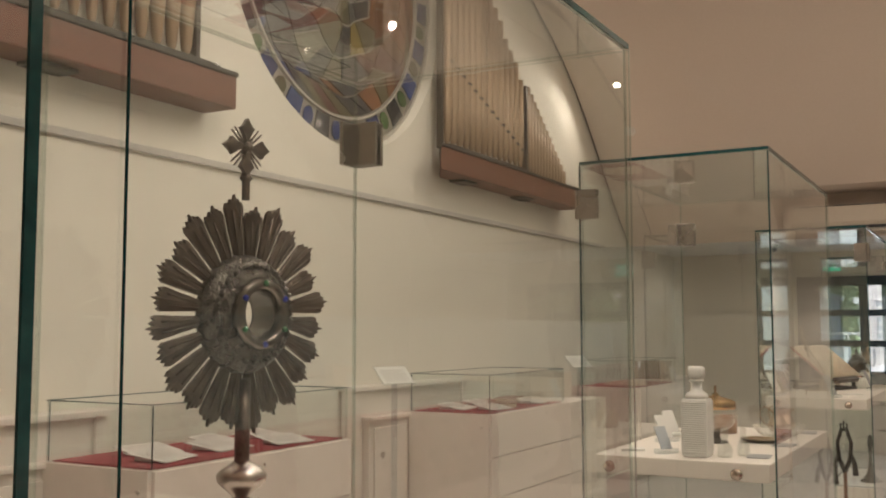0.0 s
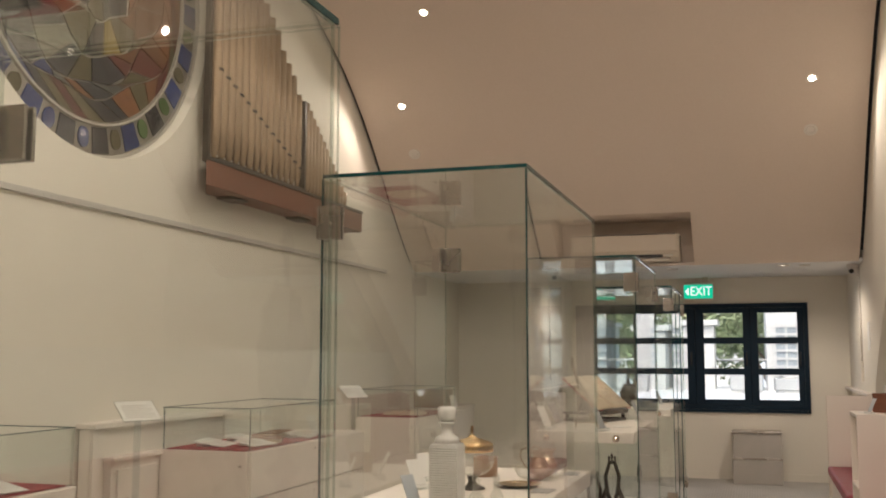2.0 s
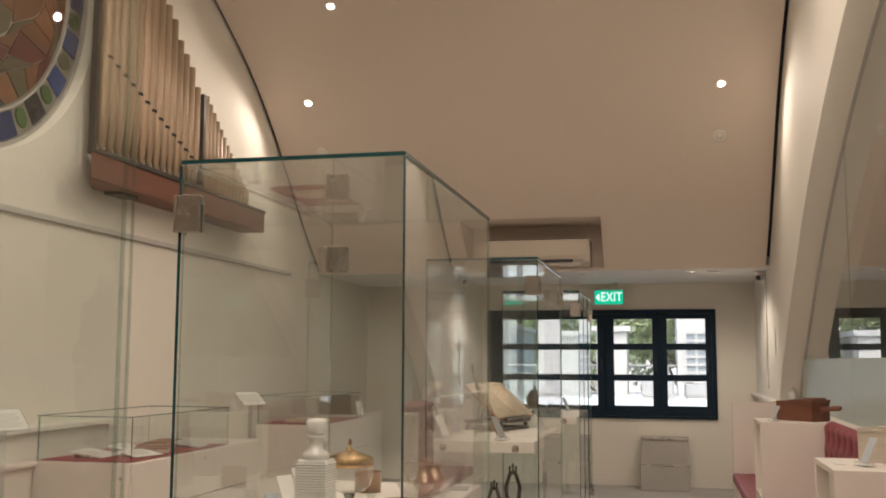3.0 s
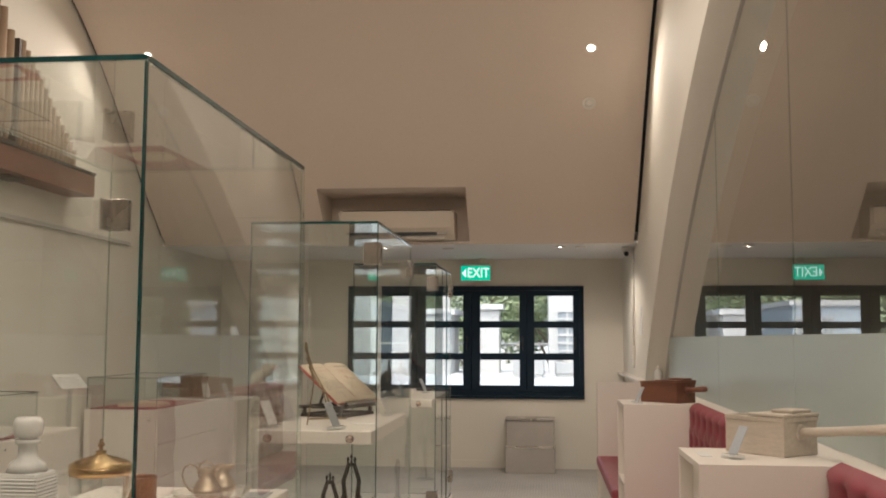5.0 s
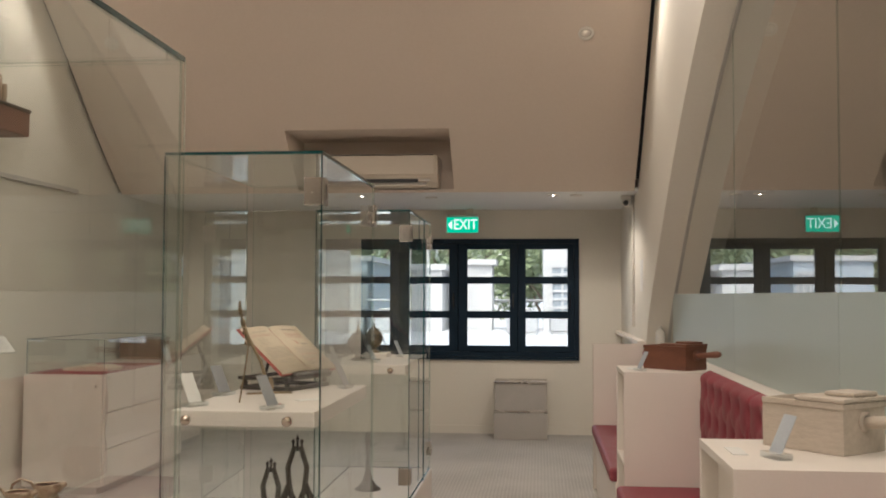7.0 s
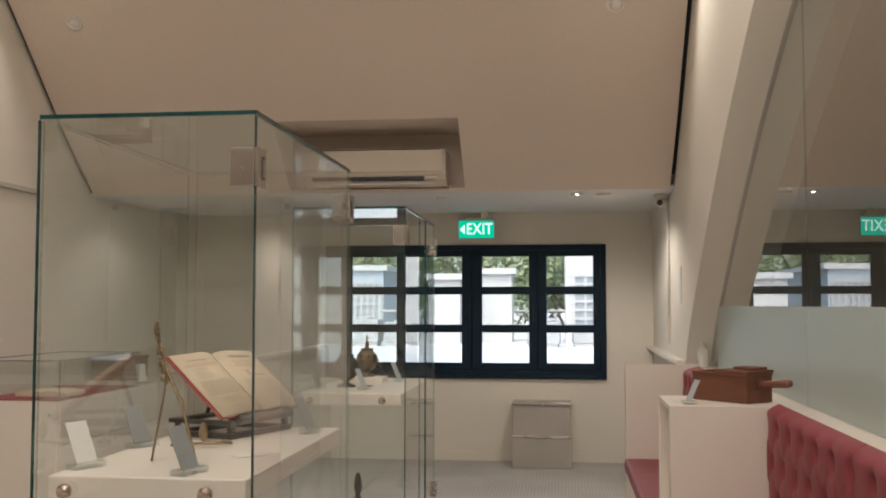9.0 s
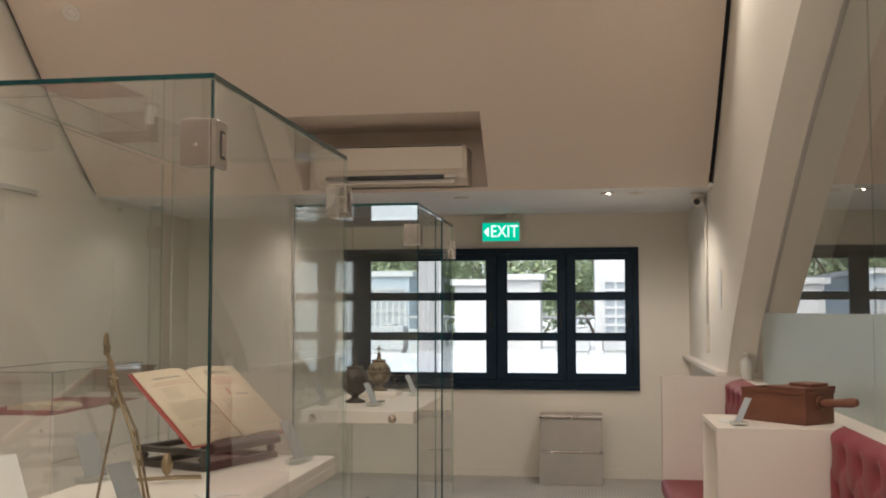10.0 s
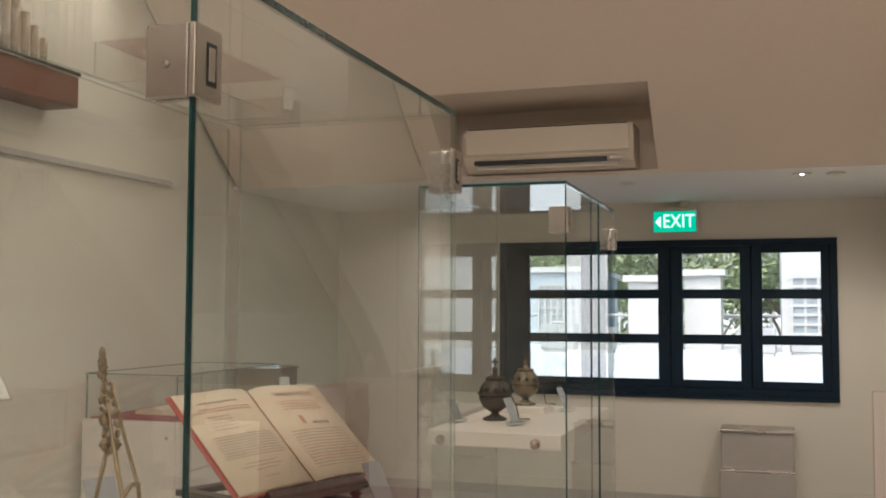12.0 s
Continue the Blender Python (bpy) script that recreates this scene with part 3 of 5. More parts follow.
def downlight(x, y, slope, watts, lit=True, size=0.038, z=None, lens=0.82):
    z = roof_z(y) if z is None else z
    ob = thing("recessed_downlight", "small round lit downlight recessed in the ceiling, added where out of view" if lit else "small round unlit fitting in the ceiling", "lamp", (x, y, z), 0, "ceiling downlights")
    ob.matrix_world = pose(x, y, z, slope, 0, 0)
    bm = lathe_bm([(size * lens, -0.002), (size * 1.25, -0.002), (size * 1.3, -0.010), (size * 1.2, -0.014), (size * lens, -0.005)], 28, False)
    part("rim", bm, RIMW, ob)
    part("lens", moved(lathe_bm([(0.001, -0.004), (size * lens, -0.004), (size * lens * 0.85, -0.011), (0.001, -0.013)], 24, False), pose(0, 0, 0)), LAMP if lit else RIMW, ob, "glowing lens" if lit else "plain white cover")
    if lit:
        m = pose(x, y, z, slope, 0, 0)
        spot(m @ Vector((0, 0, -0.04)), m @ Vector((0, 0, -2)), watts)
    return ob


# first three are known fittings; the rest are unseen, added to fill the room
SPOTS = ((-2.83, 9.03, -30), (-3.40, 10.04, -36), (0.57, 10.07, -36), (-2.78, 6.9, -15), (-1.1, 6.9, -15), (0.3, 6.9, -15),
         (-2.78, 2.53, 30), (0.3, 2.53, 30), (-2.2, 4.5, 15), (-0.6, 4.5, 15), (-3.32, 1.36, 36), (0.56, 1.54, 36), (-1.4, 1.54, 36))
WATTS = {(-2.83, 9.03): 20.0, (-3.40, 10.04): 30.0, (0.57, 10.07): 36.0, (-2.78, 6.9): 30.0, (-2.78, 2.53): 16.0, (-3.32, 1.36): 14.0,
         (-2.2, 4.5): 52.0, (0.3, 2.53): 100.0, (0.56, 1.54): 100.0, (-1.4, 1.54): 60.0}
for x, y, s in SPOTS:
    downlight(x, y, s, WATTS.get((x, y), 84.0))
# unseen lamps added to brighten the next room behind the glass
for x in (2.6, 4.2):
    for y, s in ((8.9, -30), (4.5, 15)):
        downlight(x, y, s, 38.0)
for x, y in ((0.567, 10.51), (-3.42, 10.51)):
    downlight(x, y, -45, 0, False, 0.05)
for x, y, lit in ((0.32, 12.08, True), (0.54, 12.1, False), (-0.88, 12.25, False)):
    downlight(x, y, 0, 42.0, lit, 0.048, SOFFIT, 0.3)


def text_mesh(body, size, depth=0.0015):
    cu = bpy.data.curves.new("lettering", "FONT")
    cu.body, cu.size, cu.extrude, cu.align_x, cu.align_y = body, size, depth, "CENTER", "CENTER"
    cu.resolution_u = 3
    ob = bpy.data.objects.new("lettering", cu)
    me = bpy.data.meshes.new_from_object(ob)
    bpy.data.objects.remove(ob)
    return me


# exit sign
SIGNGREEN = glow("exit_green", (0.0, 0.42, 0.26), 1.1)
SIGNWHITE = glow("exit_white", (0.80, 0.95, 0.88), 1.1)
ex = thing("exit_sign", "lit green exit sign with white letters below the soffit", "sign", (-0.677, 13.66, 2.35))
part("housing", box_bm(-0.182, -0.014, -0.092, 0.182, 0.022, 0.092, 0.004), ACWHITE, ex)
part("face", box_bm(-0.178, -0.019, -0.088, 0.178, -0.0145, 0.088), SIGNGREEN, ex, "glowing green face")
me = text_mesh("EXIT", 0.165)
me.materials.append(SIGNWHITE)
lt = new("lettering", me)
lt.parent, lt.matrix_local = ex, pose(0.033, -0.0205, 0.0, 90, 0, 0) @ Matrix.Diagonal((0.80, 1, 1, 1))
bm = bmesh.new()
bm.faces.new([bm.verts.new(v) for v in ((-0.118, -0.0215, -0.05), (-0.118, -0.0215, 0.05), (-0.163, -0.0215, 0))])
part("arrow", bm, SIGNWHITE, ex)
part("bracket", box_bm(-0.17, -0.01, 0.0925, 0.17, 0.012, 0.12, 0.003), ACWHITE, ex)
part("hanger", box_bm(0.05, -0.02, 0.1205, 0.12, 0.02, 0.18, 0.003), ACWHITE, ex)

# air conditioner
ac = thing("air_conditioner", "cream wall-mounted split air conditioner in a ceiling recess", "air conditioner", (-1.357, 11.75, 2.565))
bm = bmesh.new()
prof = [(0.2, 0.0), (-0.02, 0.0), (-0.10, 0.05), (-0.135, 0.10), (-0.14, 0.26), (-0.12, 0.30), (0.2, 0.305)]
sides = [[bm.verts.new((x, y, z)) for y, z in prof] for x in (-0.60, 0.60)]
bm.faces.new(sides[0][::-1])
bm.faces.new(sides[1])
for i in range(len(prof)):
    j = (i + 1) % len(prof)
    bm.faces.new((sides[0][i], sides[0][j], sides[1][j], sides[1][i]))
bmesh.ops.bevel(bm, geom=bm.edges[:], offset=0.008, segments=2, affect="EDGES")
part("body", bm, ACWHITE, ac)
part("front_panel", box_bm(-0.575, -0.152, 0.112, 0.575, -0.1415, 0.292, 0.006), ACWHITE, ac)
part("air_slot", box_bm(-0.52, -0.124, 0.046, 0.42, -0.098, 0.076), BLACK, ac, "dark air outlet")
part("louvre", moved(box_bm(-0.50, -0.034, -0.004, 0.50, 0.034, 0.004, 0.002), pose(0, -0.112, 0.03, 35, 0, 0)), RIMW, ac)
part("display_strip", box_bm(0.44, -0.130, 0.052, 0.53, -0.105, 0.075, 0.002), GREY, ac)
part("intake_line", box_bm(-0.56, -0.138, 0.2955, 0.56, -0.1, 0.3015), BLACK, ac)

# camera in the corner, its conduit, a switch
cc = thing("security_camera", "white dome security camera under the soffit", "camera", (1.03, 12.2, SOFFIT))
part("mount", moved(lathe_bm([(0.055, -0.002), (0.06, -0.03), (0.05, -0.04)], 24), pose(0, 0, 0)), RIMW, cc)
part("ball", moved(lathe_bm([(0.048 * math.sin(math.pi * i / 10), -0.065 - 0.048 * math.cos(math.pi * i / 10)) for i in range(11)], 24), pose(0, 0, 0)), RIMW, cc)
part("lens", moved(lathe_bm([(0.024, 0.0), (0.026, 0.012), (0.018, 0.016)], 20), pose(-0.012, -0.044, -0.075, 110, 0, -15)), BLACK, cc, "black lens")
cd = thing("cable_conduit", "thin white conduit running down to a switch", "conduit", (XR - 0.012, 12.2, 1.36))
part("pipe", tube_bm([(0, 0, 0.12), (0, 0, 1.16)], 0.011), RIMW, cd)
part("switch_box", box_bm(-0.02, -0.035, -0.1, 0.0115, 0.035, 0.12, 0.004), RIMW, cd)
nt = solid("wall_notice", box_bm(XR - 0.006, 11.38, 1.60, XR - 0.001, 11.60, 1.88), CARD, "small white paper notice on the wall", "notice")

# grey heater under the window
ht = thing("floor_cabinet", "low grey metal stepped box under the window", "cabinet", (-0.02, 13.38, 0))
part("lower_body", box_bm(-0.29, -0.04, 0.0, 0.29, 0.40, 0.29, 0.008), GREY, ht)
part("upper_body", box_bm(-0.28, 0.02, 0.292, 0.28, 0.40, 0.60, 0.008), GREY, ht)
part("top_edge", box_bm(-0.29, 0.0, 0.602, 0.29, 0.40, 0.622, 0.004), STEEL, ht, "pale metal edge")
part("step_edge", box_bm(-0.292, -0.046, 0.2915, 0.292, 0.0195, 0.308, 0.003), STEEL, ht, "pale metal edge")

# ---- stained glass ----
CAME = surface("lead_came", (0.38, 0.36, 0.32), (0.50, 0.47, 0.42), 0.6, 0.2, 10, 90, 0.2)


def stained(name, col):
    return surface("stained_" + name, tuple(0.6 * c for c in col), tuple(1.15 * c for c in col), 0.16, 0, 5, 30, 0.25, (1, 1, 1), 0.25)


ST = {"blue": stained("blue", (0.025, 0.05, 0.17)), "green": stained("green", (0.06, 0.12, 0.04)), "red": stained("red", (0.095, 0.026, 0.024)), "brown": stained("brown", (0.19, 0.085, 0.042)),
      "olive": stained("olive", (0.11, 0.10, 0.06)), "dark": stained("dark", (0.035, 0.04, 0.05)), "gold": stained("gold", (0.32, 0.24, 0.07)), "pale": stained("pale", (0.26, 0.25, 0.20)), "grey": stained("grey", (0.10, 0.11, 0.11))}
rose = thing("rose_window", "round stained glass window of blue, red and brown pieces", "stained glass", (XL - 0.10, RC[0], RC[1]), 0, "", "structure")
part("lead_backing", moved(lathe_bm([(0.001, 0), (RR - 0.002, 0), (RR - 0.002, 0.03), (0.001, 0.03)], 72, False), pose(-0.036, 0, 0, 0, 90, 0)), CAME, rose)
bm = bmesh.new()
for ra, rb in ((1.272, 1.296), (1.065, 1.082)):
    seg = 72
    for i in range(seg):
        a0, a1 = 2 * math.pi * i / seg, 2 * math.pi * (i + 1) / seg
        for k0, k1 in (((ra, 0.02), (rb, 0.02)), ((ra, -0.006), (ra, 0.02)), ((rb, 0.02), (rb, -0.006))):
            bm.faces.new([bm.verts.new((k[1], k[0] * math.cos(a), k[0] * math.sin(a))) for k, a in ((k0, a0), (k1, a0), (k1, a1), (k0, a1))])
part("came_ring", bm, CAME, rose, "pale lead rings")


def glass_piece(points, mat):
    bm = bmesh.new()
    cy, cz = sum(p[0] for p in points) / len(points), sum(p[1] for p in points) / len(points)
    def inset(k, x):
        out = []
        for y, z in points:
            d = math.hypot(y - cy, z - cz)
            f = max(0.3, (d - k) / d) if d > 1e-6 else 1
            out.append(bm.verts.new((x, cy + (y - cy) * f, cz + (z - cz) * f)))
        return out
    a, b = inset(0.007, -0.005), inset(0.009, 0.005)
    bm.faces.new(b)
    for i in range(len(a)):
        j = (i + 1) % len(a)
        bm.faces.new((a[i], a[j], b[j], b[i]))
    part("glass_piece", bm, mat, rose)


def arc(r0, r1, a0, a1, n=3):
    pts = [(r0 * math.cos(a0 + (a1 - a0) * i / n), r0 * math.sin(a0 + (a1 - a0) * i / n)) for i in range(n + 1)]
    return pts + [(r1 * math.cos(a1 + (a0 - a1) * i / n), r1 * math.sin(a1 + (a0 - a1) * i / n)) for i in range(n + 1)]


rg = random.Random(11)
for i in range(44):
    a = 2 * math.pi * i / 44
    w = math.pi / 44
    if i % 2:
        oval = [(1.17 * math.cos(a) + 0.062 * math.cos(q) * -math.sin(a) + 0.078 * math.sin(q) * math.cos(a), 1.17 * math.sin(a) + 0.062 * math.cos(q) * math.cos(a) + 0.078 * math.sin(q) * math.sin(a)) for q in [2 * math.pi * k / 10 for k in range(10)]]
        glass_piece(oval, ST[rg.choice(("green", "blue", "olive", "green"))])
    else:
        glass_piece(arc(1.085, 1.268, a - w, a + w), ST[rg.choice(("blue", "blue", "dark"))])
# inner field: bands of long shards that lean about the middle
cols = ("dark", "red", "brown", "olive", "grey", "blue", "pale", "dark", "brown", "grey", "dark", "olive", "grey", "dark")
rad = [0.0, 0.20, 0.40, 0.60, 0.80, 0.93, 1.058]


def bent(r, a, k):
    """Inner circles wander, so that no two pieces are alike."""
    if k in (1, len(rad) - 1):
        return r
    return r + 0.055 * math.sin(3 * a + 1.7 * k) + 0.035 * math.sin(7 * a + 2.3 * k)


for k in range(1, len(rad) - 1):
    n = (7, 13, 20, 27, 34, 40)[k]
    cuts = [2 * math.pi * (i + rg.uniform(-0.33, 0.33)) / n + 0.3 * k for i in range(n)]
    for i in range(n):
        a0, a1 = cuts[i], cuts[(i + 1) % n]
        if a1 < a0:
            a1 += 2 * math.pi
        sl = 0.16 * math.sin(2.0 * a0 + k)
        sr = 0.16 * math.sin(2.0 * a1 + k)
        am, sm = 0.5 * (a0 + a1), 0.5 * (sl + sr)
        inner = [(bent(rad[k], a, k), a) for a in (a0 - sl, am - sm, a1 - sr)]
        outer_pts = [(bent(rad[k + 1], a, k + 1), a) for a in (a1 + sr, am + sm, a0 + sl)]
        pts = [(r * math.cos(a), r * math.sin(a)) for r, a in inner + outer_pts]
        name = rg.choice(cols)
        if math.cos(0.5 * (a0 + a1)) > 0.35 and k >= 2:
            name = rg.choice(("brown", "brown", "red", "olive", "gold" if rg.random() < 0.35 else "brown"))
        glass_piece(pts, ST[name])
glass_piece([(0.19 * math.cos(2 * math.pi * i / 12), 0.19 * math.sin(2 * math.pi * i / 12)) for i in range(12)], ST["pale"])

# ---- organ pipes on their shelves ----
def organ_case(y0, y1, mirrored):
    ob = thing("organ_pipes", "rank of metal organ pipes on a wooden wall shelf", "organ pipes", (XL, y0, 2.745), 0, "organ pipe ranks")
    L = y1 - y0
    sgn = (lambda y: L - y) if mirrored else (lambda y: y)
    cut = 0.0 if mirrored else 0.40
    def board(z0, z1, x1, over):
        b = bmesh.new()
        out = [(0.002, cut - over), (x1, -over), (x1, L + over), (0.002, L + over)]
        lo, hi = [b.verts.new((x, y, z0)) for x, y in out], [b.verts.new((x, y, z1)) for x, y in out]
        b.faces.new(lo)
        b.faces.new(hi)
        for k in range(4):
            b.faces.new((lo[k], lo[(k + 1) % 4], hi[(k + 1) % 4], hi[k]))
        bmesh.ops.recalc_face_normals(b, faces=b.faces[:])
        bmesh.ops.bevel(b, geom=b.edges[:], offset=0.005, segments=2, affect="EDGES")
        return b
    bm = board(0.0, 0.18, 0.24, 0.0)
    part("shelf", bm, SHELFWOOD, ob, "reddish brown wooden shelf")
    part("top_board", board(0.1805, 0.206, 0.25, 0.008), PIPEWOOD, ob, "dark top board")
    rack = box_bm(0.07, 0.26, 0.2065, 0.19, L * 0.6, 0.242, 0.004) if not mirrored else box_bm(0.07, L * 0.4, 0.2065, 0.19, L - 0.08, 0.242, 0.004)
    part("rack_board", rack, PIPEWOOD, ob, "dark toe board")
    for y in (L * 0.22, L * 0.62):
        part("bracket", box_bm(0.02, y - 0.12, -0.022, 0.16, y + 0.12, -0.001, 0.004), IRON, ob, "iron wall bracket")
    # tall rank, then the short rank that falls away
    n = 14
    for i in range(n):
        y = sgn(0.29 + i * 0.108)
        h = 1.35 - 0.10 * (i - 8) - 0.02 * ((i * 5) % 3 - 1)
        r = 0.050 - 0.0012 * i
        bm = lathe_bm([(0.012, 0.0), (r * 0.6, 0.05), (r, 0.14 + 0.014 * (n - i)), (r, h), (r * 0.86, h), (r * 0.86, h - 0.05)], 18, False)
        p = part("pipe", moved(bm, pose(0.13, y, 0.242)), PIPE, ob)
        zm = 0.66 - 0.038 * i
        # mouth openings are solid near-black blocks; their darkness is put into the colour
        part("mouth", box_bm(0.13 + r * 0.7, y - 0.027, 0.242 + zm, 0.13 + r + 0.003, y + 0.027, 0.242 + zm + 0.022, 0.002), GAP, p, "dark pipe mouth")
    for i in range(13):
        y = sgn(1.88 + i * 0.075)
        h = 0.84 - 0.056 * i
        r = 0.034 - 0.001 * i
        bm = lathe_bm([(0.01, 0.0), (r, 0.07), (r, h), (r * 0.85, h)], 14, False)
        part("pipe", moved(bm, pose(0.12, y, 0.2065)), PIPE, ob)
    part("upright", box_bm(0.09, sgn(0.205) - 0.016, 0.2065, 0.14, sgn(0.205) + 0.016, 2.3, 0.003), PIPEWOOD, ob, "dark upright batten")
    part("upright", box_bm(0.07, sgn(1.80) - 0.022, 0.2065, 0.16, sgn(1.80) + 0.022, 1.04, 0.003), PIPEWOOD, ob, "dark upright batten")
    return ob


organ_case(6.68, 9.62, False)
organ_case(1.30, 4.32, True)


# ---- glass showcases ----
def pane_bm(w, h, thick=0.011, marks=(1, 1, 1, 1)):
    """A pane in the xz plane: the clear sheet and its four polished edges."""
    bm = bmesh.new()
    bm.faces.new([bm.verts.new(v) for v in ((0, 0, 0), (w, 0, 0), (w, 0, h), (0, 0, h))]).material_index = 0
    e, t = 0.0035, thick / 2
    for k, (x0, z0, x1, z1) in enumerate(((0, 0, w, e), (0, h - e, w, h), (0, e, e, h - e), (w - e, e, w, h - e))):
        if marks[k] == 2:
            x0, z0, x1, z1 = ((0, 0, w, 0.002), (0, h - 0.002, w, h), (0, 0.002, 0.002, h - 0.002), (w - 0.002, 0.002, w, h - 0.002))[k]
        quadbox(bm, x0, -t if marks[k] == 1 else -0.003, z0, x1, t if marks[k] == 1 else 0.003, z1, marks[k])
    return bm


def showcase(x0, y0, x1, y1, base, top, shelf, hinge_left, label, skew=0.0):
    ob = thing("glass_showcase", label, "showcase", ((x0 + x1) / 2, y0, 0), 0, "row of glass showcases")
    cx = (x0 + x1) / 2
    w, d, h = x1 - x0, y1 - y0, top - base
    part("plinth", box_bm(-w / 2 - 0.012, -0.012, 0, w / 2 + 0.012, d + 0.012, base - 0.002, 0.006), WHITE, ob, "white base")
    g = 0.0125
    spec = (("front_pane", w, h, pose(-w / 2, 0, base), (1, 2, 1, 1)), ("back_pane", w, h, pose(-w / 2, d, base), (1, 2, 2, 2)),
            ("side_pane", d - 2 * g, h, pose(-w / 2 + 0.006, g, base, 0, 0, 90 + skew), (1, 2, 2, 2)), ("side_pane", d - 2 * g, h, pose(w / 2 - 0.006, g, base, 0, 0, 90), (1, 2, 2, 2)))
    for name, ww, hh, m, marks in spec:
        p = part(name, moved(pane_bm(ww, hh, 0.011, marks), m), (GLASS, EDGE, PALE_EDGE), ob, "clear glass with green edges")
        p.visible_shadow = False
    p = part("top_pane", moved(pane_bm(w, d, 0.011, (1, 2, 2, 1)), pose(-w / 2, 0, top + 0.006, 0, 0, 0) @ pose(0, 0, 0, 90, 0, 0) @ Matrix.Scale(-1, 4, (0, 0, 1)) @ Matrix.Scale(1, 4)), (GLASS, EDGE, PALE_EDGE), ob, "clear glass with green edges")
    p.visible_shadow = False
    part("shelf", box_bm(-w / 2 + 0.028, 0.03, shelf - 0.06, w / 2 - 0.028, d - 0.03, shelf, 0.004), WHITE, ob, "thick white display shelf")
    for kx in (-w / 2 + 0.10, w / 2 - 0.12):
        part("knob", moved(lathe_bm([(0.001, -0.012), (0.012, -0.01), (0.019, 0.0), (0.019, 0.012), (0.012, 0.02), (0.001, 0.021)], 20), pose(kx, -0.012, shelf - 0.031, 90, 0, 0)), KNOB, ob, "polished metal fixing")
    side = -1 if hinge_left else 1
    for hy in (0.0, d):
        for hz in (base + 0.10, top - 0.19):
            x = side * w / 2
            q = 1 if hy == 0 else -1
            xa, xb = min(x, x - side * 0.066), max(x, x - side * 0.066)
            xc, xd = min(x + side * 0.001, x + side * 0.012), max(x + side * 0.001, x + side * 0.012)
            ends = lambda u, v: (min(hy + q * u, hy + q * v), max(hy + q * u, hy + q * v))
            (o0, o1), (i0, i1), (s0, s1) = ends(-0.017, -0.0065), ends(0.0065, 0.017), ends(-0.017, 0.052)
            hg = part("hinge", box_bm(xa, o0, hz, xb, o1, hz + 0.102, 0.0025), STEEL, ob, "brushed steel glass hinge")
            part("inner_plate", box_bm(xa, i0, hz, xb, i1, hz + 0.102, 0.0025), STEEL, hg)
            part("side_plate", box_bm(xc, s0, hz, xd, s1, hz + 0.102, 0.0025), STEEL, hg)
            part("hinge_gap", box_bm(x + side * 0.0122 - 0.0006, min(hy + q * 0.012, hy + q * 0.036), hz + 0.020, x + side * 0.0122 + 0.0006, max(hy + q * 0.012, hy + q * 0.036), hz + 0.080), BLACK, hg)
            part("hinge_tongue", box_bm(x + side * 0.0135 - 0.0012, min(hy + q * 0.014, hy + q * 0.030), hz + 0.026, x + side * 0.0135 + 0.0012, max(hy + q * 0.014, hy + q * 0.030), hz + 0.074, 0.0008), STEEL, hg)
            part("screw", moved(lathe_bm([(0.001, 0), (0.006, 0), (0.005, 0.002), (0.001, 0.002)], 12), pose(x - side * 0.033, hy - q * 0.0172, hz + 0.046, 90 * q, 0, 0)), STEEL, hg)
    return ob


CA = (-1.30, 0.56, -0.628, 2.00)
CB = (-1.245, 3.31, -0.605, 4.585)
CC = (-1.205, 6.02, -0.605, 7.19)
CD = (-1.222, 8.64, -0.62, 9.84)
ca = showcase(*CA, 0.28, 2.085, 1.10, True, "tall glass showcase holding a sunburst monstrance")
part("glass_seam", box_bm(0.332, 0.0958, 0.285, 0.335, 0.0970, 2.08), EDGE, ca, "dark green seam between two panes")
showcase(*CB, 0.28, 2.085, 1.09, True, "tall glass showcase with glass and gilt vessels on its shelf")
showcase(*CC, 0.28, 2.08, 1.13, False, "tall glass showcase with an open book on its shelf", 1.7)
cdd = showcase(*CD, 0.28, 2.085, 1.12, False, "tall glass showcase with two censers on its shelf", 0.4)

part("glass_seam", box_bm(0.308, 0.668, 0.285, 0.316, 0.674, 2.08), EDGE, cdd, "dark green seam between two panes")

# ---- right side: benches and plinths ----
def plinth(x0, y0, x1, y1, h, label):
    ob = thing("display_plinth", label, "plinth", ((x0 + x1) / 2, y0, 0), 0, "white display plinths")
    w, d, t = x1 - x0, y1 - y0, 0.022
    part("top", box_bm(-w / 2, 0, h - t, w / 2, d, h), WHITE, ob)
    part("front_panel", box_bm(-w / 2, 0, 0, w / 2, t, h - t, 0.0), WHITE, ob)
    part("back_panel", box_bm(-w / 2, d - t, 0, w / 2, d, h - t - 0.001, 0.002), WHITE, ob)
    part("inner_panel", box_bm(-w / 2 + 0.05, t, 0, -w / 2 + 0.07, d - t, h - t - 0.001), WHITE, ob)
    part("shelf", box_bm(-w / 2, t + 0.001, 0.62, -w / 2 + 0.049, d - t - 0.001, 0.64, 0.002), WHITE, ob)
    return ob


plinth(0.65, 8.01, 1.115, 8.54, 1.14, "white open-sided plinth between the benches with a wooden box on it")
plinth(0.66, 4.92, 1.115, 5.45, 1.14, "white open-sided plinth between the benches with a pale box on it")
ep = thing("bench_end_panel", "plain cream panel closing the end of the bench", "panel", (0.838, 10.60, 0))
part("board", box_bm(-0.22, 0, 0.012, 0.28, 0.025, 1.172, 0.002), WHITE, ep)
part("edge_band", box_bm(-0.2235, 0.0, 0.012, -0.2205, 0.025, 1.172), ACWHITE, ep)
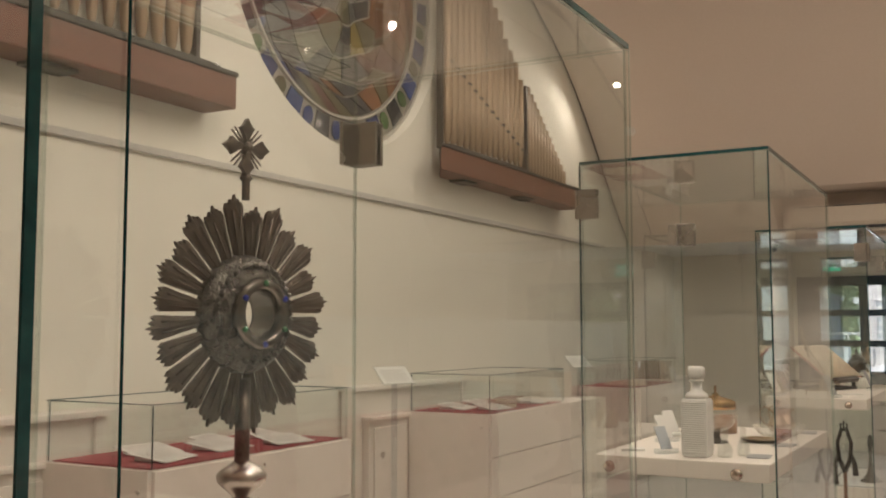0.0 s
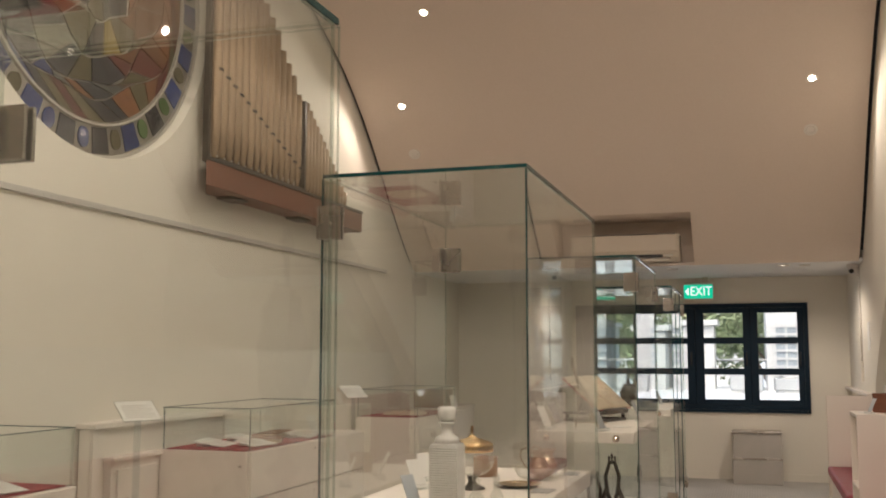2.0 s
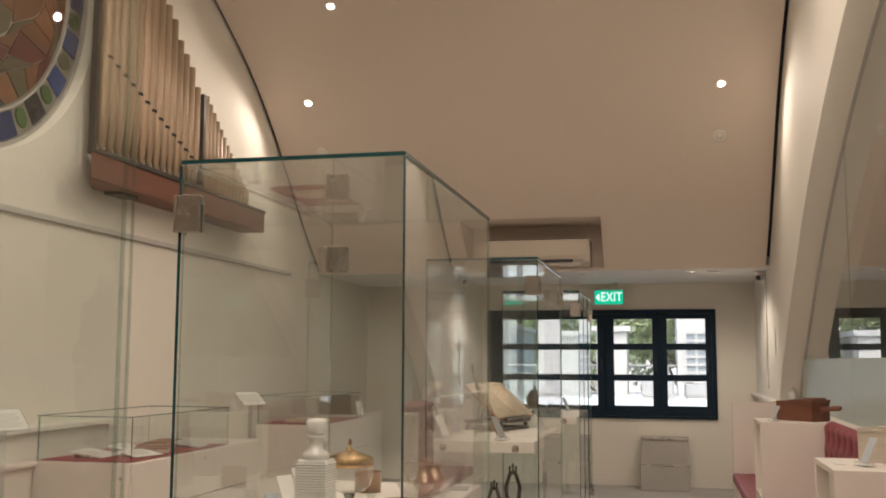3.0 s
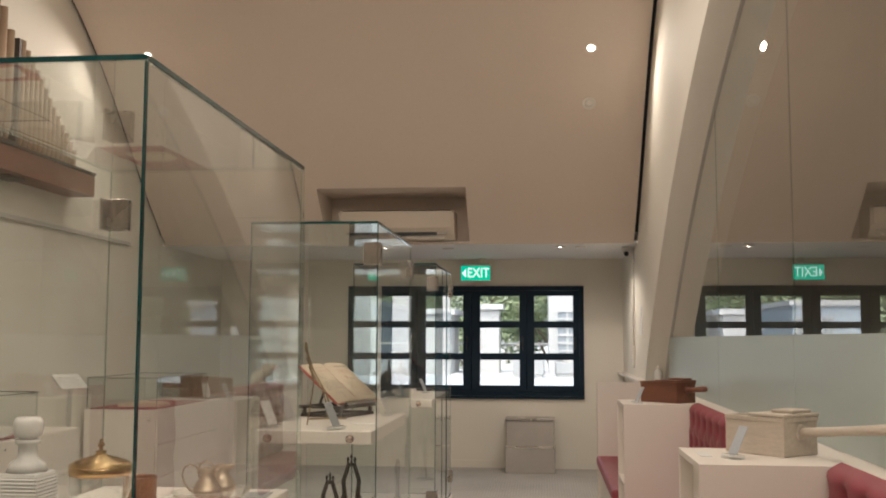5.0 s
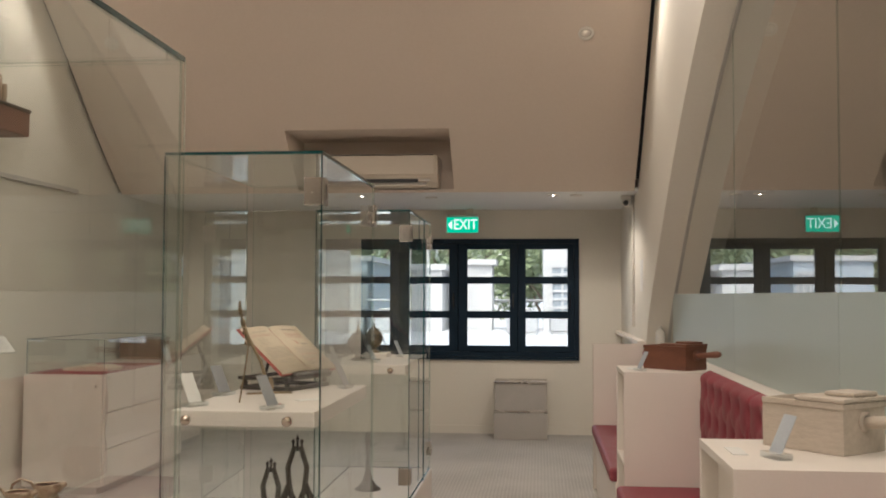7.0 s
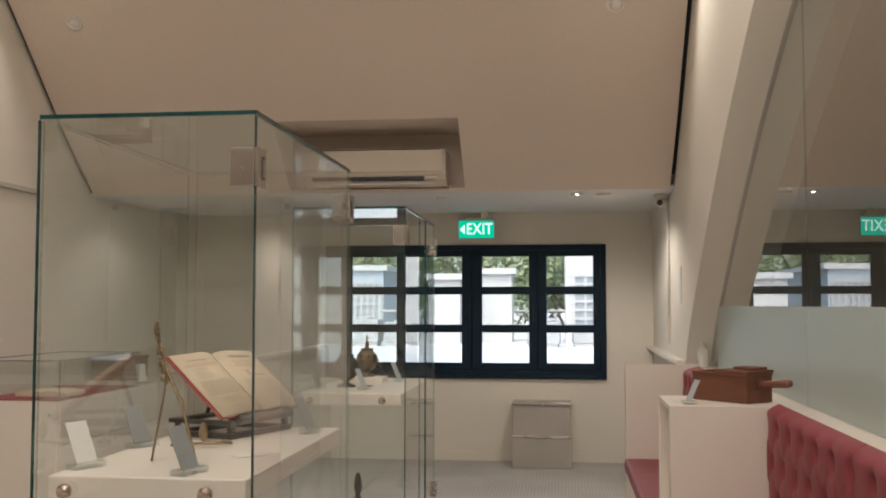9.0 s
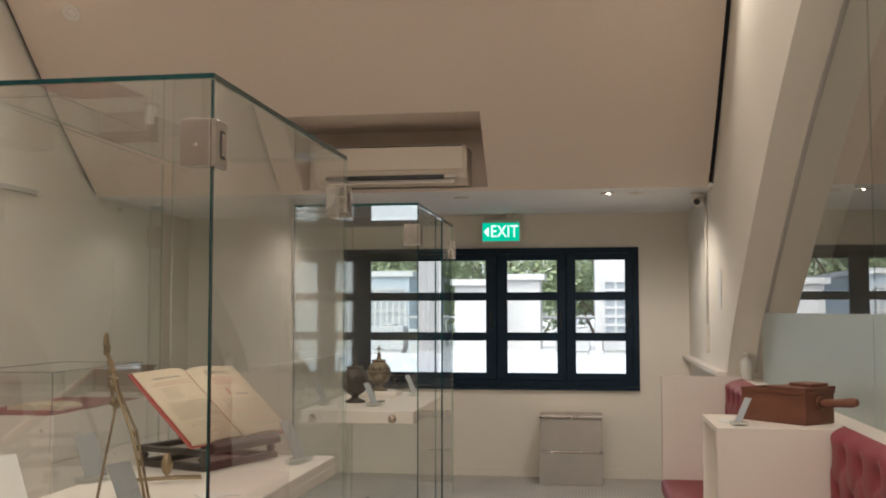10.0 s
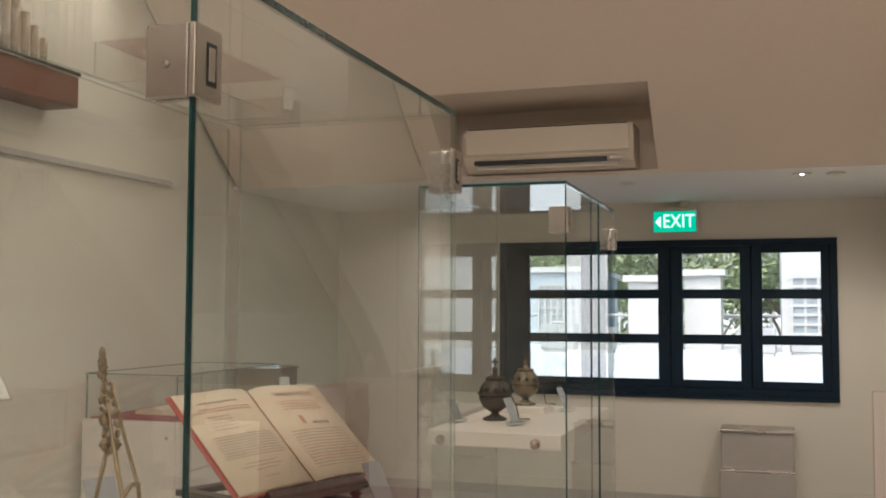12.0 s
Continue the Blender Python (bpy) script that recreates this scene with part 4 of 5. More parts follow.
part("top_band", box_bm(-0.2235, 0.0, 1.1725, 0.28, 0.025, 1.175), ACWHITE, ep)
part("foot", box_bm(-0.20, 0.004, 0, 0.27, 0.021, 0.0115), BLACK, ep)


def tuft_bm(w, h, nx, nz, depth):
    """A padded back with buttons drawn in, in the yz plane, facing -x."""
    bm = bmesh.new()
    U, V = 13 * nx, 11 * nz
    pts = []
    for j in range(nz):
        for i in range(nx + (j % 2)):
            pts.append(((i + (0.5 if j % 2 == 0 else 0.0)) / nx * w, h * (0.16 + 0.70 * j / max(1, nz - 1))))
    rows = []
    for v in range(V + 1):
        row = []
        for u in range(U + 1):
            y, z = w * u / U, h * v / V
            edge = min(y * 2.5, (w - y) * 2.5, (h - z) * 1.3, z * 1.2 + 0.02)
            x = depth * min(1, (max(edge, 0) / 0.05)) ** 0.5
            for py, pz in pts:
                q = math.hypot(y - py, z - pz)
                x -= 0.040 * math.exp(-(q / 0.028) ** 2) + 0.012 * math.exp(-(q / 0.075) ** 2)
            for (py, pz) in pts:
                for s in (-1, 1):
                    if pz < 0.8 * h and 0 <= z - pz <= h * 0.7 / max(1, nz - 1):
                        line = abs((y - py) - s * 0.5 * w / nx * (z - pz) / (h * 0.7 / max(1, nz - 1)))
                        x -= 0.007 * math.exp(-(line / 0.010) ** 2)
            row.append(bm.verts.new((-max(x, 0.0), y, z)))
        rows.append(row)
    for v in range(V):
        for u in range(U):
            bm.faces.new((rows[v][u], rows[v][u + 1], rows[v + 1][u + 1], rows[v + 1][u])).smooth = True
    return bm, pts


def bench(y0, y1, cushions, label, deep=0.066, high=0.63):
    ob = thing("upholstered_bench", label, "bench", (1.115, y0, 0), 0, "burgundy benches")
    L = y1 - y0
    part("base", box_bm(-0.475, 0.004, 0, -0.004, L - 0.004, 0.44, 0.003), WHITE, ob, "white boxed base")
    part("seat", box_bm(-0.51, 0.004, 0.441, -0.05, L - 0.004, 0.525, 0.022), BURGUNDY, ob, "burgundy padded seat")
    w = L / cushions
    for i in range(cushions):
        bm, pts = tuft_bm(w - 0.008, high, max(2, round(w / 0.21)), 4, deep)
        b = part("backrest", moved(bm, pose(-0.002, i * w + 0.004, 0.526)), BURGUNDY, ob, "deep-buttoned burgundy back")
        for py, pz in pts:
            if 0.02 < py < w - 0.03:
                part("button", moved(lathe_bm([(0.001, 0.0), (0.010, 0.001), (0.008, 0.006), (0.001, 0.009)], 10), pose(0.044 - deep, i * w + 0.004 + py, 0.526 + pz, 0, -90, 0)), BURGUNDY, b)
    return ob


bench(5.452, 8.008, 2, "burgundy button-backed bench along the low wall")
bench(8.542, 10.598, 2, "burgundy button-backed bench beside the end panel", 0.115, 0.634)
bench(2.0, 4.918, 2, "burgundy button-backed bench beside the plinth")


def collection_box(at, turn, L, w, h, mat, handle_mat, handle_len, label):
    ob = thing("collection_box", label, "wooden box", at, turn, "boxes on the plinths")
    bm = bmesh.new()
    t = 0.012
    loops = [[bm.verts.new((x, y, z)) for x, y in ((i, -w / 2 + i), (L - i, -w / 2 + i), (L - i, w / 2 - i), (i, w / 2 - i))] for i, z in ((0.002, 0), (0, 0.003), (0, h - 0.002), (0.002, h), (t, h), (t, t))]
    bm.faces.new(loops[0][::-1])
    bm.faces.new(loops[-1])
    for a, b in zip(loops, loops[1:]):
        for k in range(4):
            bm.faces.new((a[k], a[(k + 1) % 4], b[(k + 1) % 4], b[k]))
    part("box", bm, mat, ob)
    part("lid", box_bm(L * 0.42, -w / 2 - 0.006, h + 0.001, L + 0.008, w / 2 + 0.006, h + 0.013, 0.004), mat, ob, "half lid")
    for k in (-1, 1):
        part("rim_strip", box_bm(0.0, min(k * w / 2, k * (w / 2 + 0.004)), h - 0.016, L + 0.004, max(k * w / 2, k * (w / 2 + 0.004)), h, 0.0015), mat, ob)
    part("end_strip", box_bm(L + 0.0005, -w / 2, h - 0.016, L + 0.004, w / 2, h, 0.0015), mat, ob)
    part("lid_batten", moved(box_bm(L * 0.62, -w * 0.2, 0, L * 0.98, w * 0.38, 0.012, 0.004), pose(0, 0, h + 0.0135)), mat, ob)
    part("inner_lid", moved(box_bm(0.012, -w / 2 + 0.014, 0, L * 0.6, w / 2 - 0.014, 0.010, 0.003), pose(0.01, 0, h - 0.03, 0, -4, 0)), mat, ob)
    part("handle", moved(lathe_bm([(0.001, 0), (0.015, 0), (0.017, 0.03), (0.016, handle_len * 0.5), (0.019, handle_len - 0.02), (0.014, handle_len), (0.001, handle_len)], 20), pose(L - 0.004, 0, h * 0.6, 0, 84, 0)), handle_mat, ob, "round wooden handle")
    part("collar", moved(lathe_bm([(0.017, 0), (0.028, 0.0005), (0.028, 0.006), (0.017, 0.007)], 16, False), pose(L, 0, h * 0.62, 0, 90, 0)), mat, ob)
    return ob


# long side runs back from the near end, handle towards the camera's right
collection_box((0.86, 8.42, 1.14), -48, 0.31, 0.18, 0.135, MAHOGANY, SHELFWOOD, 0.17, "reddish mahogany collecting box with a turned handle on a plinth")
collection_box((0.893, 5.402, 1.14), -50, 0.256, 0.19, 0.137, PALEWOOD, PALEWOOD, 0.40, "pale limed wooden collecting box with a long handle on a plinth")


def card_stand(at, turn, w=0.055, h=0.085, mat=None, lean=26, group="acrylic label stands", label="small printed card in a clear acrylic block"):
    ob = thing("label_stand", label, "label", at, turn, group)
    part("foot", box_bm(-w * 0.75, -0.020, 0, w * 0.75, 0.024, 0.016, 0.001), ACRYL, ob, "clear acrylic foot")
    part("card", moved(box_bm(-w / 2, -0.0012, 0.0, w / 2, 0.0012, h), pose(0, 0, 0.0165, -lean, 0, 0)), mat or CARD, ob)
    return ob


card_stand((0.745, 8.12, 1.14), -70, 0.05, 0.10, BLUECARD)
card_stand((0.80, 5.10, 1.14), -70, 0.055, 0.105, BLUECARD)
solid("flat_label", box_bm(0.69, 8.20, 1.1405, 0.75, 8.34, 1.143), CARD, "flat white paper label on the plinth", "label", "flat paper labels")
solid("flat_label", box_bm(0.70, 5.14, 1.1405, 0.74, 5.27, 1.143), CARD, "flat white paper label on the plinth", "label", "flat paper labels")
sb = thing("sanitizer_bottle", "clear pump bottle standing on the ledge", "bottle", (1.205, 11.05, 1.126))
sb.scale = (1.2, 1.2, 1.15)
part("bottle", lathe_bm([(0.03, 0), (0.034, 0.004), (0.034, 0.10), (0.028, 0.118), (0.013, 0.126), (0.013, 0.135)], 24), FROSTED, sb)
part("pump", lathe_bm([(0.016, 0.1355), (0.016, 0.152), (0.006, 0.154), (0.006, 0.178), (0.012, 0.18), (0.011, 0.19)], 16), RIMW, sb)
part("nozzle", tube_bm([(0, 0, 0.185), (-0.03, -0.012, 0.186), (-0.045, -0.018, 0.178)], 0.004), RIMW, sb)


# ---- left side: low cupboards and display cabinets ----
CABX0, CABX1 = -3.74, -3.08


def display_cabinet(y0, y1, gy1, label, back=0.0):
    ob = thing("display_cabinet", label, "cabinet", (CABX0 - back, y0, 0), 0, "white display cabinets by the wall")
    D, L, H = CABX1 - CABX0, y1 - y0, 0.93
    part("body", box_bm(0, 0, 0.06, D - 0.021, L, H, 0.003), WHITE, ob)
    part("toe_kick", box_bm(0.02, 0.02, 0, D - 0.06, L - 0.02, 0.0595), TRIM, ob)
    for z0, z1 in ((0.07, 0.345), (0.353, 0.628), (0.636, 0.925)):
        dr = part("drawer", box_bm(D - 0.02, 0.022, z0, D, L - 0.002, z1, 0.002), WHITE, ob)
        part("lock", moved(lathe_bm([(0.001, 0), (0.008, 0), (0.008, 0.003), (0.001, 0.004)], 14), pose(D + 0.0005, L * 0.5, z1 - 0.05, 0, 90, 0)), STEEL, dr, "small round lock")
    part("end_lock", moved(lathe_bm([(0.001, 0), (0.010, 0), (0.010, 0.004), (0.001, 0.005)], 14), pose(D - 0.07, -0.0005, 0.84, 90, 0, 0)), STEEL, ob, "small round lock")
    gl = gy1 - y0
    part("display_cloth", box_bm(0.03, 0.03, H + 0.0015, D - 0.03, gl - 0.02, H + 0.008, 0.002), REDCLOTH, ob, "red cloth lining")
    for m, w in ((pose(0.012, 0.012, H + 0.001), D - 0.024), (pose(0.012, gl, H + 0.001), D - 0.024)):
        part("pane", moved(pane_bm(w, 0.268, 0.006, (2, 2, 2, 2)), m), (GLASS, EDGE, PALE_EDGE), ob, "clear glass").visible_shadow = False
    for x in (0.016, D - 0.016):
        part("pane", moved(pane_bm(gl - 0.026, 0.268, 0.005, (2, 2, 1, 2)), pose(x, 0.018, H + 0.001, 0, 0, 90)), (GLASS, EDGE, PALE_EDGE), ob, "clear glass").visible_shadow = False
    bm = bmesh.new()
    bm.faces.new([bm.verts.new(v) for v in ((0.012, 0.008, H + 0.273), (D - 0.012, 0.008, H + 0.273), (D - 0.012, gl + 0.004, H + 0.273), (0.012, gl + 0.004, H + 0.273))]).material_index = 0
    for a in ((0.008, 0.004, D - 0.008, 0.008), (0.008, gl + 0.004, D - 0.008, gl + 0.008), (0.008, 0.008, 0.012, gl + 0.004), (D - 0.012, 0.008, D - 0.008, gl + 0.004)):
        quadbox(bm, a[0], a[1], H + 0.2715, a[2], a[3], H + 0.2755, 1)
    part("top_pane", bm, (GLASS, EDGE), ob, "clear glass").visible_shadow = False
    return ob


display_cabinet(3.15, 4.62, 4.60, "white drawer cabinet with papers on red cloth under glass")
display_cabinet(6.33, 8.28, 7.70, "white drawer cabinet with documents on red cloth under glass")
display_cabinet(9.95, 11.66, 11.25, "white drawer cabinet with an open book on red cloth under glass", 0.10)

rp = random.Random(8)
ZC = 0.9388


def sheet(x, y, w, d, turn, lift, label="loose printed sheet lying on red cloth", thick=0.004):
    ob = thing("printed_sheet", label, "paper", (x, y, ZC), turn, "papers in the cabinets")
    part("page", moved(box_bm(-w / 2, -d / 2, 0, w / 2, d / 2, thick), pose(0, 0, lift, 0, 9 if lift else 0, 0)), CARD, ob)
    bm = bmesh.new()
    for k in range(7):
        yy = -d / 2 + d * (0.15 + 0.1 * k)
        quadbox(bm, -w * 0.38, yy - 0.003, thick + 0.0004, w * rp.uniform(0.15, 0.38), yy + 0.003, thick + 0.0009)
    part("printed_lines", moved(bm, pose(0, 0, lift, 0, 9 if lift else 0, 0)), GREY, ob, "faint rows of print")
    if lift:
        part("prop", box_bm(-w * 0.45, -d * 0.3, 0, 0.0, d * 0.3, lift * 0.9), CARD, ob)
    return ob


for x, y, w, d, t in ((-3.28, 3.42, 0.20, 0.27, 12), (-3.50, 3.55, 0.19, 0.26, -8), (-3.34, 3.86, 0.22, 0.28, 5), (-3.55, 4.05, 0.17, 0.24, 14), (-3.22, 4.22, 0.18, 0.25, -10), (-3.50, 4.38, 0.18, 0.22, 6)):
    sheet(x, y, w, d, t, 0.019)
for x, y, w, d, t in ((-3.50, 6.62, 0.22, 0.30, 8), (-3.24, 6.70, 0.18, 0.25, -12), (-3.52, 7.05, 0.2, 0.28, 4), (-3.25, 7.42, 0.2, 0.22, 9)):
    sheet(x, y, w, d, t, 0.018)
WORN = surface("worn_brown_leather", (0.16, 0.075, 0.04), (0.26, 0.13, 0.07), 0.6, 0, 12, 120, 0.2)


def shut_book(x, y, z, w, d, h, turn, label):
    ob = thing("old_book", label, "book", (x, y, z), turn, "old books")
    part("cover", box_bm(-w / 2, -d / 2, 0, w / 2, d / 2, 0.006, 0.002), WORN, ob)
    part("pages", box_bm(-w / 2 + 0.004, -d / 2 + 0.005, 0.0065, w / 2 - 0.005, d / 2 - 0.005, h - 0.0065), PAPER, ob, "yellowed page block")
    part("cover", moved(box_bm(-w / 2, -d / 2, 0, w / 2, d / 2, 0.006, 0.002), pose(0, 0, h - 0.006)), WORN, ob)


shut_book(-3.30, 6.98, ZC, 0.22, 0.30, 0.035, 24, "worn brown leather book lying on red cloth")
shut_book(-3.42, 7.35, ZC, 0.16, 0.36, 0.045, 10, "worn brown leather book lying on red cloth")
ob = thing("open_book", "open pale book lying on red cloth", "book", (-3.46, 10.35, ZC), 0, "old books")
for s in (-1, 1):
    bm = bmesh.new()
    cs = [(0.003 * s, 0.0), (0.003 * s, 0.03), (0.05 * s, 0.042), (0.12 * s, 0.036), (0.19 * s, 0.022), (0.19 * s, 0.0)]
    ends = [[bm.verts.new((x, y, z)) for x, z in cs] for y in (-0.14, 0.14)]
    bm.faces.new(ends[0])
    bm.faces.new(ends[1])
    for i in range(len(cs)):
        j = (i + 1) % len(cs)
        bm.faces.new((ends[0][i], ends[0][j], ends[1][j], ends[1][i]))
    part("pages", bm, PAPER, ob)
ct = thing("side_counter", "plain white counter beside the last display cabinet", "counter", (-3.88, 11.67, 0))
part("body", box_bm(0.004, 0, 0.06, 0.43, 1.30, 0.905, 0.003), WHITE, ct)
part("top", box_bm(0.004, 0, 0.906, 0.45, 1.31, 0.93, 0.004), WHITE, ct)
part("toe_kick", box_bm(0.02, 0.02, 0, 0.39, 1.28, 0.0595), TRIM, ct)
so = thing("socket_box", "small dark socket box with a hanging cable", "socket", (-3.4495, 11.95, 0.44))
part("box", box_bm(0, -0.07, -0.03, 0.03, 0.07, 0.035, 0.004), GREYCARD, so)
part("cable", tube_bm([(0.02, 0.02, -0.03), (0.03, 0.03, -0.16), (0.04, -0.02, -0.3), (0.06, -0.06, -0.42)], 0.005, 6), BLACK, so, "black cable")
BOARD = surface("brown_board", (0.24, 0.16, 0.105), (0.32, 0.225, 0.15), 0.7, 0, 4, 60, 0.08)
bx = thing("wooden_chest", "plain brown wooden chest on the white counter", "chest", (-3.66, 11.92, 0.931), 0)
part("box", box_bm(-0.2, -0.13, 0, 0.2, 0.13, 0.19, 0.004), BOARD, bx)
part("lid", box_bm(-0.21, -0.14, 0.191, 0.21, 0.14, 0.21, 0.004), BOARD, bx)
card_stand((-3.27, 11.50, 0.931), 60, 0.09, 0.15, CARD, 15, "cabinet labels", "white printed card on the cabinet top")

# panelled low wall with a cupboard behind the cabinets
for y0, y1 in ((0.2, 3.55), (5.68, 7.30)):
    structure("low_panelling", box_bm(XL + 0.022, y0, 0, -3.80, y1, 1.10, 0.003), WHITE, "low white panelled ledge along the wall", "wall")
    structure("panelling_top", box_bm(XL + 0.002, y0 - 0.012, 1.1015, -3.755, y1 + 0.012, 1.135, 0.005), WHITE, "white ledge board", "trim")
    for k in (y0 + 0.002, y1 - 0.062):
        structure("panelling_stile", box_bm(-3.7985, k, 0, -3.778, k + 0.06, 1.10, 0.003), WHITE, "white upright board at the panelling's end", "trim")
for y0, y1 in ((5.82, 6.34), (2.1, 3.20)):
    cb = thing("wall_cupboard", "low white cupboard with a round ring pull", "cupboard", (-3.80, y0, 0), 0, "low wall cupboards")
    L = y1 - y0
    part("frame", box_bm(0.0015, 0, 0.06, 0.055, L, 0.90, 0.004), WHITE, cb)
    part("door", box_bm(0.056, 0.05, 0.11, 0.072, L - 0.05, 0.85, 0.004), WHITE, cb)
    part("top", box_bm(0.0015, -0.015, 0.901, 0.085, L + 0.015, 0.925, 0.004), WHITE, cb)
    bm = bmesh.new()
    tube_into(bm, [(0, 0.018 * math.cos(2 * math.pi * i / 16), 0.018 * math.sin(2 * math.pi * i / 16)) for i in range(17)], 0.003, 6)
    part("ring_pull", moved(bm, pose(0.076, 0.14, 0.66)), STEEL, cb, "steel ring pull")


def text_stand(x, y, turn):
    st = thing("text_stand", "clear acrylic stand holding a sloping printed sheet", "stand", (x, y, 0), turn, "reading stands")
    part("post", box_bm(-0.02, -0.004, 0.012, 0.02, 0.004, 1.18), ACRYL, st, "clear acrylic post")
    part("foot", box_bm(-0.14, -0.12, 0, 0.14, 0.12, 0.0115, 0.003), ACRYL, st)
    tilt = pose(0, 0, 1.235, 38, 0, 0) @ Matrix.Diagonal((0.8, 0.8, 1, 1))
    part("board", moved(box_bm(-0.15, -0.11, -0.004, 0.15, 0.11, 0.0, 0.001), tilt), ACRYL, st)
    part("sheet", moved(box_bm(-0.14, -0.10, 0.0006, 0.14, 0.10, 0.002), tilt), CARD, st, "white printed sheet")
    bm = bmesh.new()
    for k in range(8):
        quadbox(bm, -0.11, -0.075 + 0.018 * k, 0.0022, 0.11 - 0.03 * (k % 3 == 0), -0.069 + 0.018 * k, 0.0026)
    part("printed_lines", moved(bm, tilt), GREY, st, "rows of print")


text_stand(-3.30, 5.42, 62)
text_stand(-3.28, 8.52, 62)

# ---- showcase A: sunburst monstrance ----
mo = thing("monstrance", "dark silvered sunburst monstrance with a jewelled ring", "monstrance", (-1.055, 1.315, 1.1005), -8)
mo.scale = (1.08, 1.08, 1.08)
part("foot", lathe_bm([(0.085, 0), (0.085, 0.008), (0.06, 0.016), (0.03, 0.03), (0.013, 0.06), (0.012, 0.118)], 32), BRONZE, mo)
part("knop", lathe_bm([(0.010, 0.132), (0.018, 0.142), (0.026, 0.149), (0.036, 0.158), (0.037, 0.169), (0.028, 0.179), (0.018, 0.184), (0.011, 0.189)], 28), STEEL, mo, "round polished knop")
part("stem", lathe_bm([(0.0115, 0.116), (0.013, 0.132), (0.0112, 0.188), (0.0112, 0.31)], 20), BRONZE, mo)
SC = 0.405
r6 = random.Random(6)
for i in range(24):
    a = 2 * math.pi * (i + 0.5) / 24
    bm = bmesh.new()
    R = 0.172 + r6.uniform(-0.006, 0.004) - (0.010 if i % 2 else 0)
    r0, ww, wi = 0.058, 0.0176, 0.0040
    tip = [(-ww, R - 0.014), (-ww * 0.84, R - 0.006), (-ww * 0.62, R - 0.010), (-ww * 0.42, R - 0.001), (-ww * 0.2, R - 0.006), (0, R + 0.006), (ww * 0.2, R - 0.006), (ww * 0.42, R - 0.001), (ww * 0.62, R - 0.010), (ww * 0.84, R - 0.006), (ww, R - 0.014)]
    outline = [(wi, r0)] + tip[::-1] + [(-wi, r0)]
    front, backv = [], []
    for s, r in outline:
        front.append(bm.verts.new((0.003 - 0.25 * abs(s) * (r / R), s, r)))
        backv.append(bm.verts.new((-0.003 - 0.25 * abs(s) * (r / R), s, r)))
    ridge0, ridge1 = bm.verts.new((0.0055, 0, r0)), bm.verts.new((0.0045, 0, R - 0.02))
    for k in range(len(outline) - 1):
        bm.faces.new((front[k], front[k + 1], ridge1 if 1 <= k < len(outline) - 2 else ridge0))
    bm.faces.new((front[1], ridge1, ridge0))
    bm.faces.new((front[-2], ridge0, ridge1))
    bm.faces.new(backv)
    for k in range(len(outline) - 1):
        bm.faces.new((front[k], backv[k], backv[k + 1], front[k + 1]))
    for s in (-0.42, 0.42):
        bar = [(0.004, s * wi, r0 + 0.01), (0.004, s * ww * 1.1, R - 0.018)]
        tube_into(bm, bar, 0.0016, 5)
    part("ray", moved(bm, Matrix.Translation((0, 0, SC)) @ pose(0, 0, 0, math.degrees(a), 0, 0)), BRONZE, mo)
ringm = Matrix.Translation((0, 0, SC)) @ pose(0, 0, 0, 0, 90, 0)
part("outer_ring", moved(lathe_bm([(0.060, -0.012), (0.084, -0.010), (0.090, 0.0), (0.086, 0.012), (0.072, 0.024), (0.060, 0.030), (0.050, 0.030)], 48, False), ringm), SILVER, mo, "embossed silver ring")
part("inner_ring", moved(lathe_bm([(0.050, 0.030), (0.054, 0.040), (0.047, 0.048), (0.038, 0.046), (0.034, 0.036), (0.034, -0.02), (0.05, -0.02), (0.062, -0.012)], 48, False), ringm), POLISHED, mo, "smooth inner ring")
part("glass_cylinder", moved(lathe_bm([(0.0335, -0.015), (0.0335, 0.03)], 32, False), ringm), CRYSTAL, mo, "small glass cylinder")
bm = bmesh.new()
for i in range(44):
    a = 2 * math.pi * i / 44
    c = (0.021 + 0.003 * (i % 2), 0.073 * math.cos(a), SC + 0.073 * math.sin(a))
    tube_into(bm, [(c[0], c[1] - 0.006 * math.sin(a + 0.6), c[2] + 0.006 * math.cos(a + 0.6)), (c[0] + 0.004, c[1], c[2]), (c[0], c[1] + 0.006 * math.sin(a - 0.6), c[2] - 0.006 * math.cos(a - 0.6))], 0.0035, 6)
part("embossing", bm, SILVER, mo, "raised leaf ornament")
JB, JG = surface("blue_gem", (0.01, 0.02, 0.22), (0.02, 0.04, 0.34), 0.08, 0, 9, 40, 0), surface("green_gem", (0.0, 0.10, 0.03), (0.01, 0.17, 0.06), 0.08, 0, 9, 40, 0)
for i in range(6):
    a = math.radians(90 + 60 * i)
    part("gem", moved(lathe_bm([(0.005, 0), (0.0045, 0.003), (0.001, 0.006)], 10), Matrix.Translation((0.046, 0.045 * math.cos(a), SC + 0.045 * math.sin(a))) @ pose(0, 0, 0, 0, 90, 0)), (JG, JB)[i % 2], mo, "round set stone")
part("finial_stem", lathe_bm([(0.006, SC + 0.172), (0.006, SC + 0.20), (0.010, SC + 0.204), (0.007, SC + 0.212)], 16), BRONZE, mo)
bm = bmesh.new()
CZ = SC + 0.252
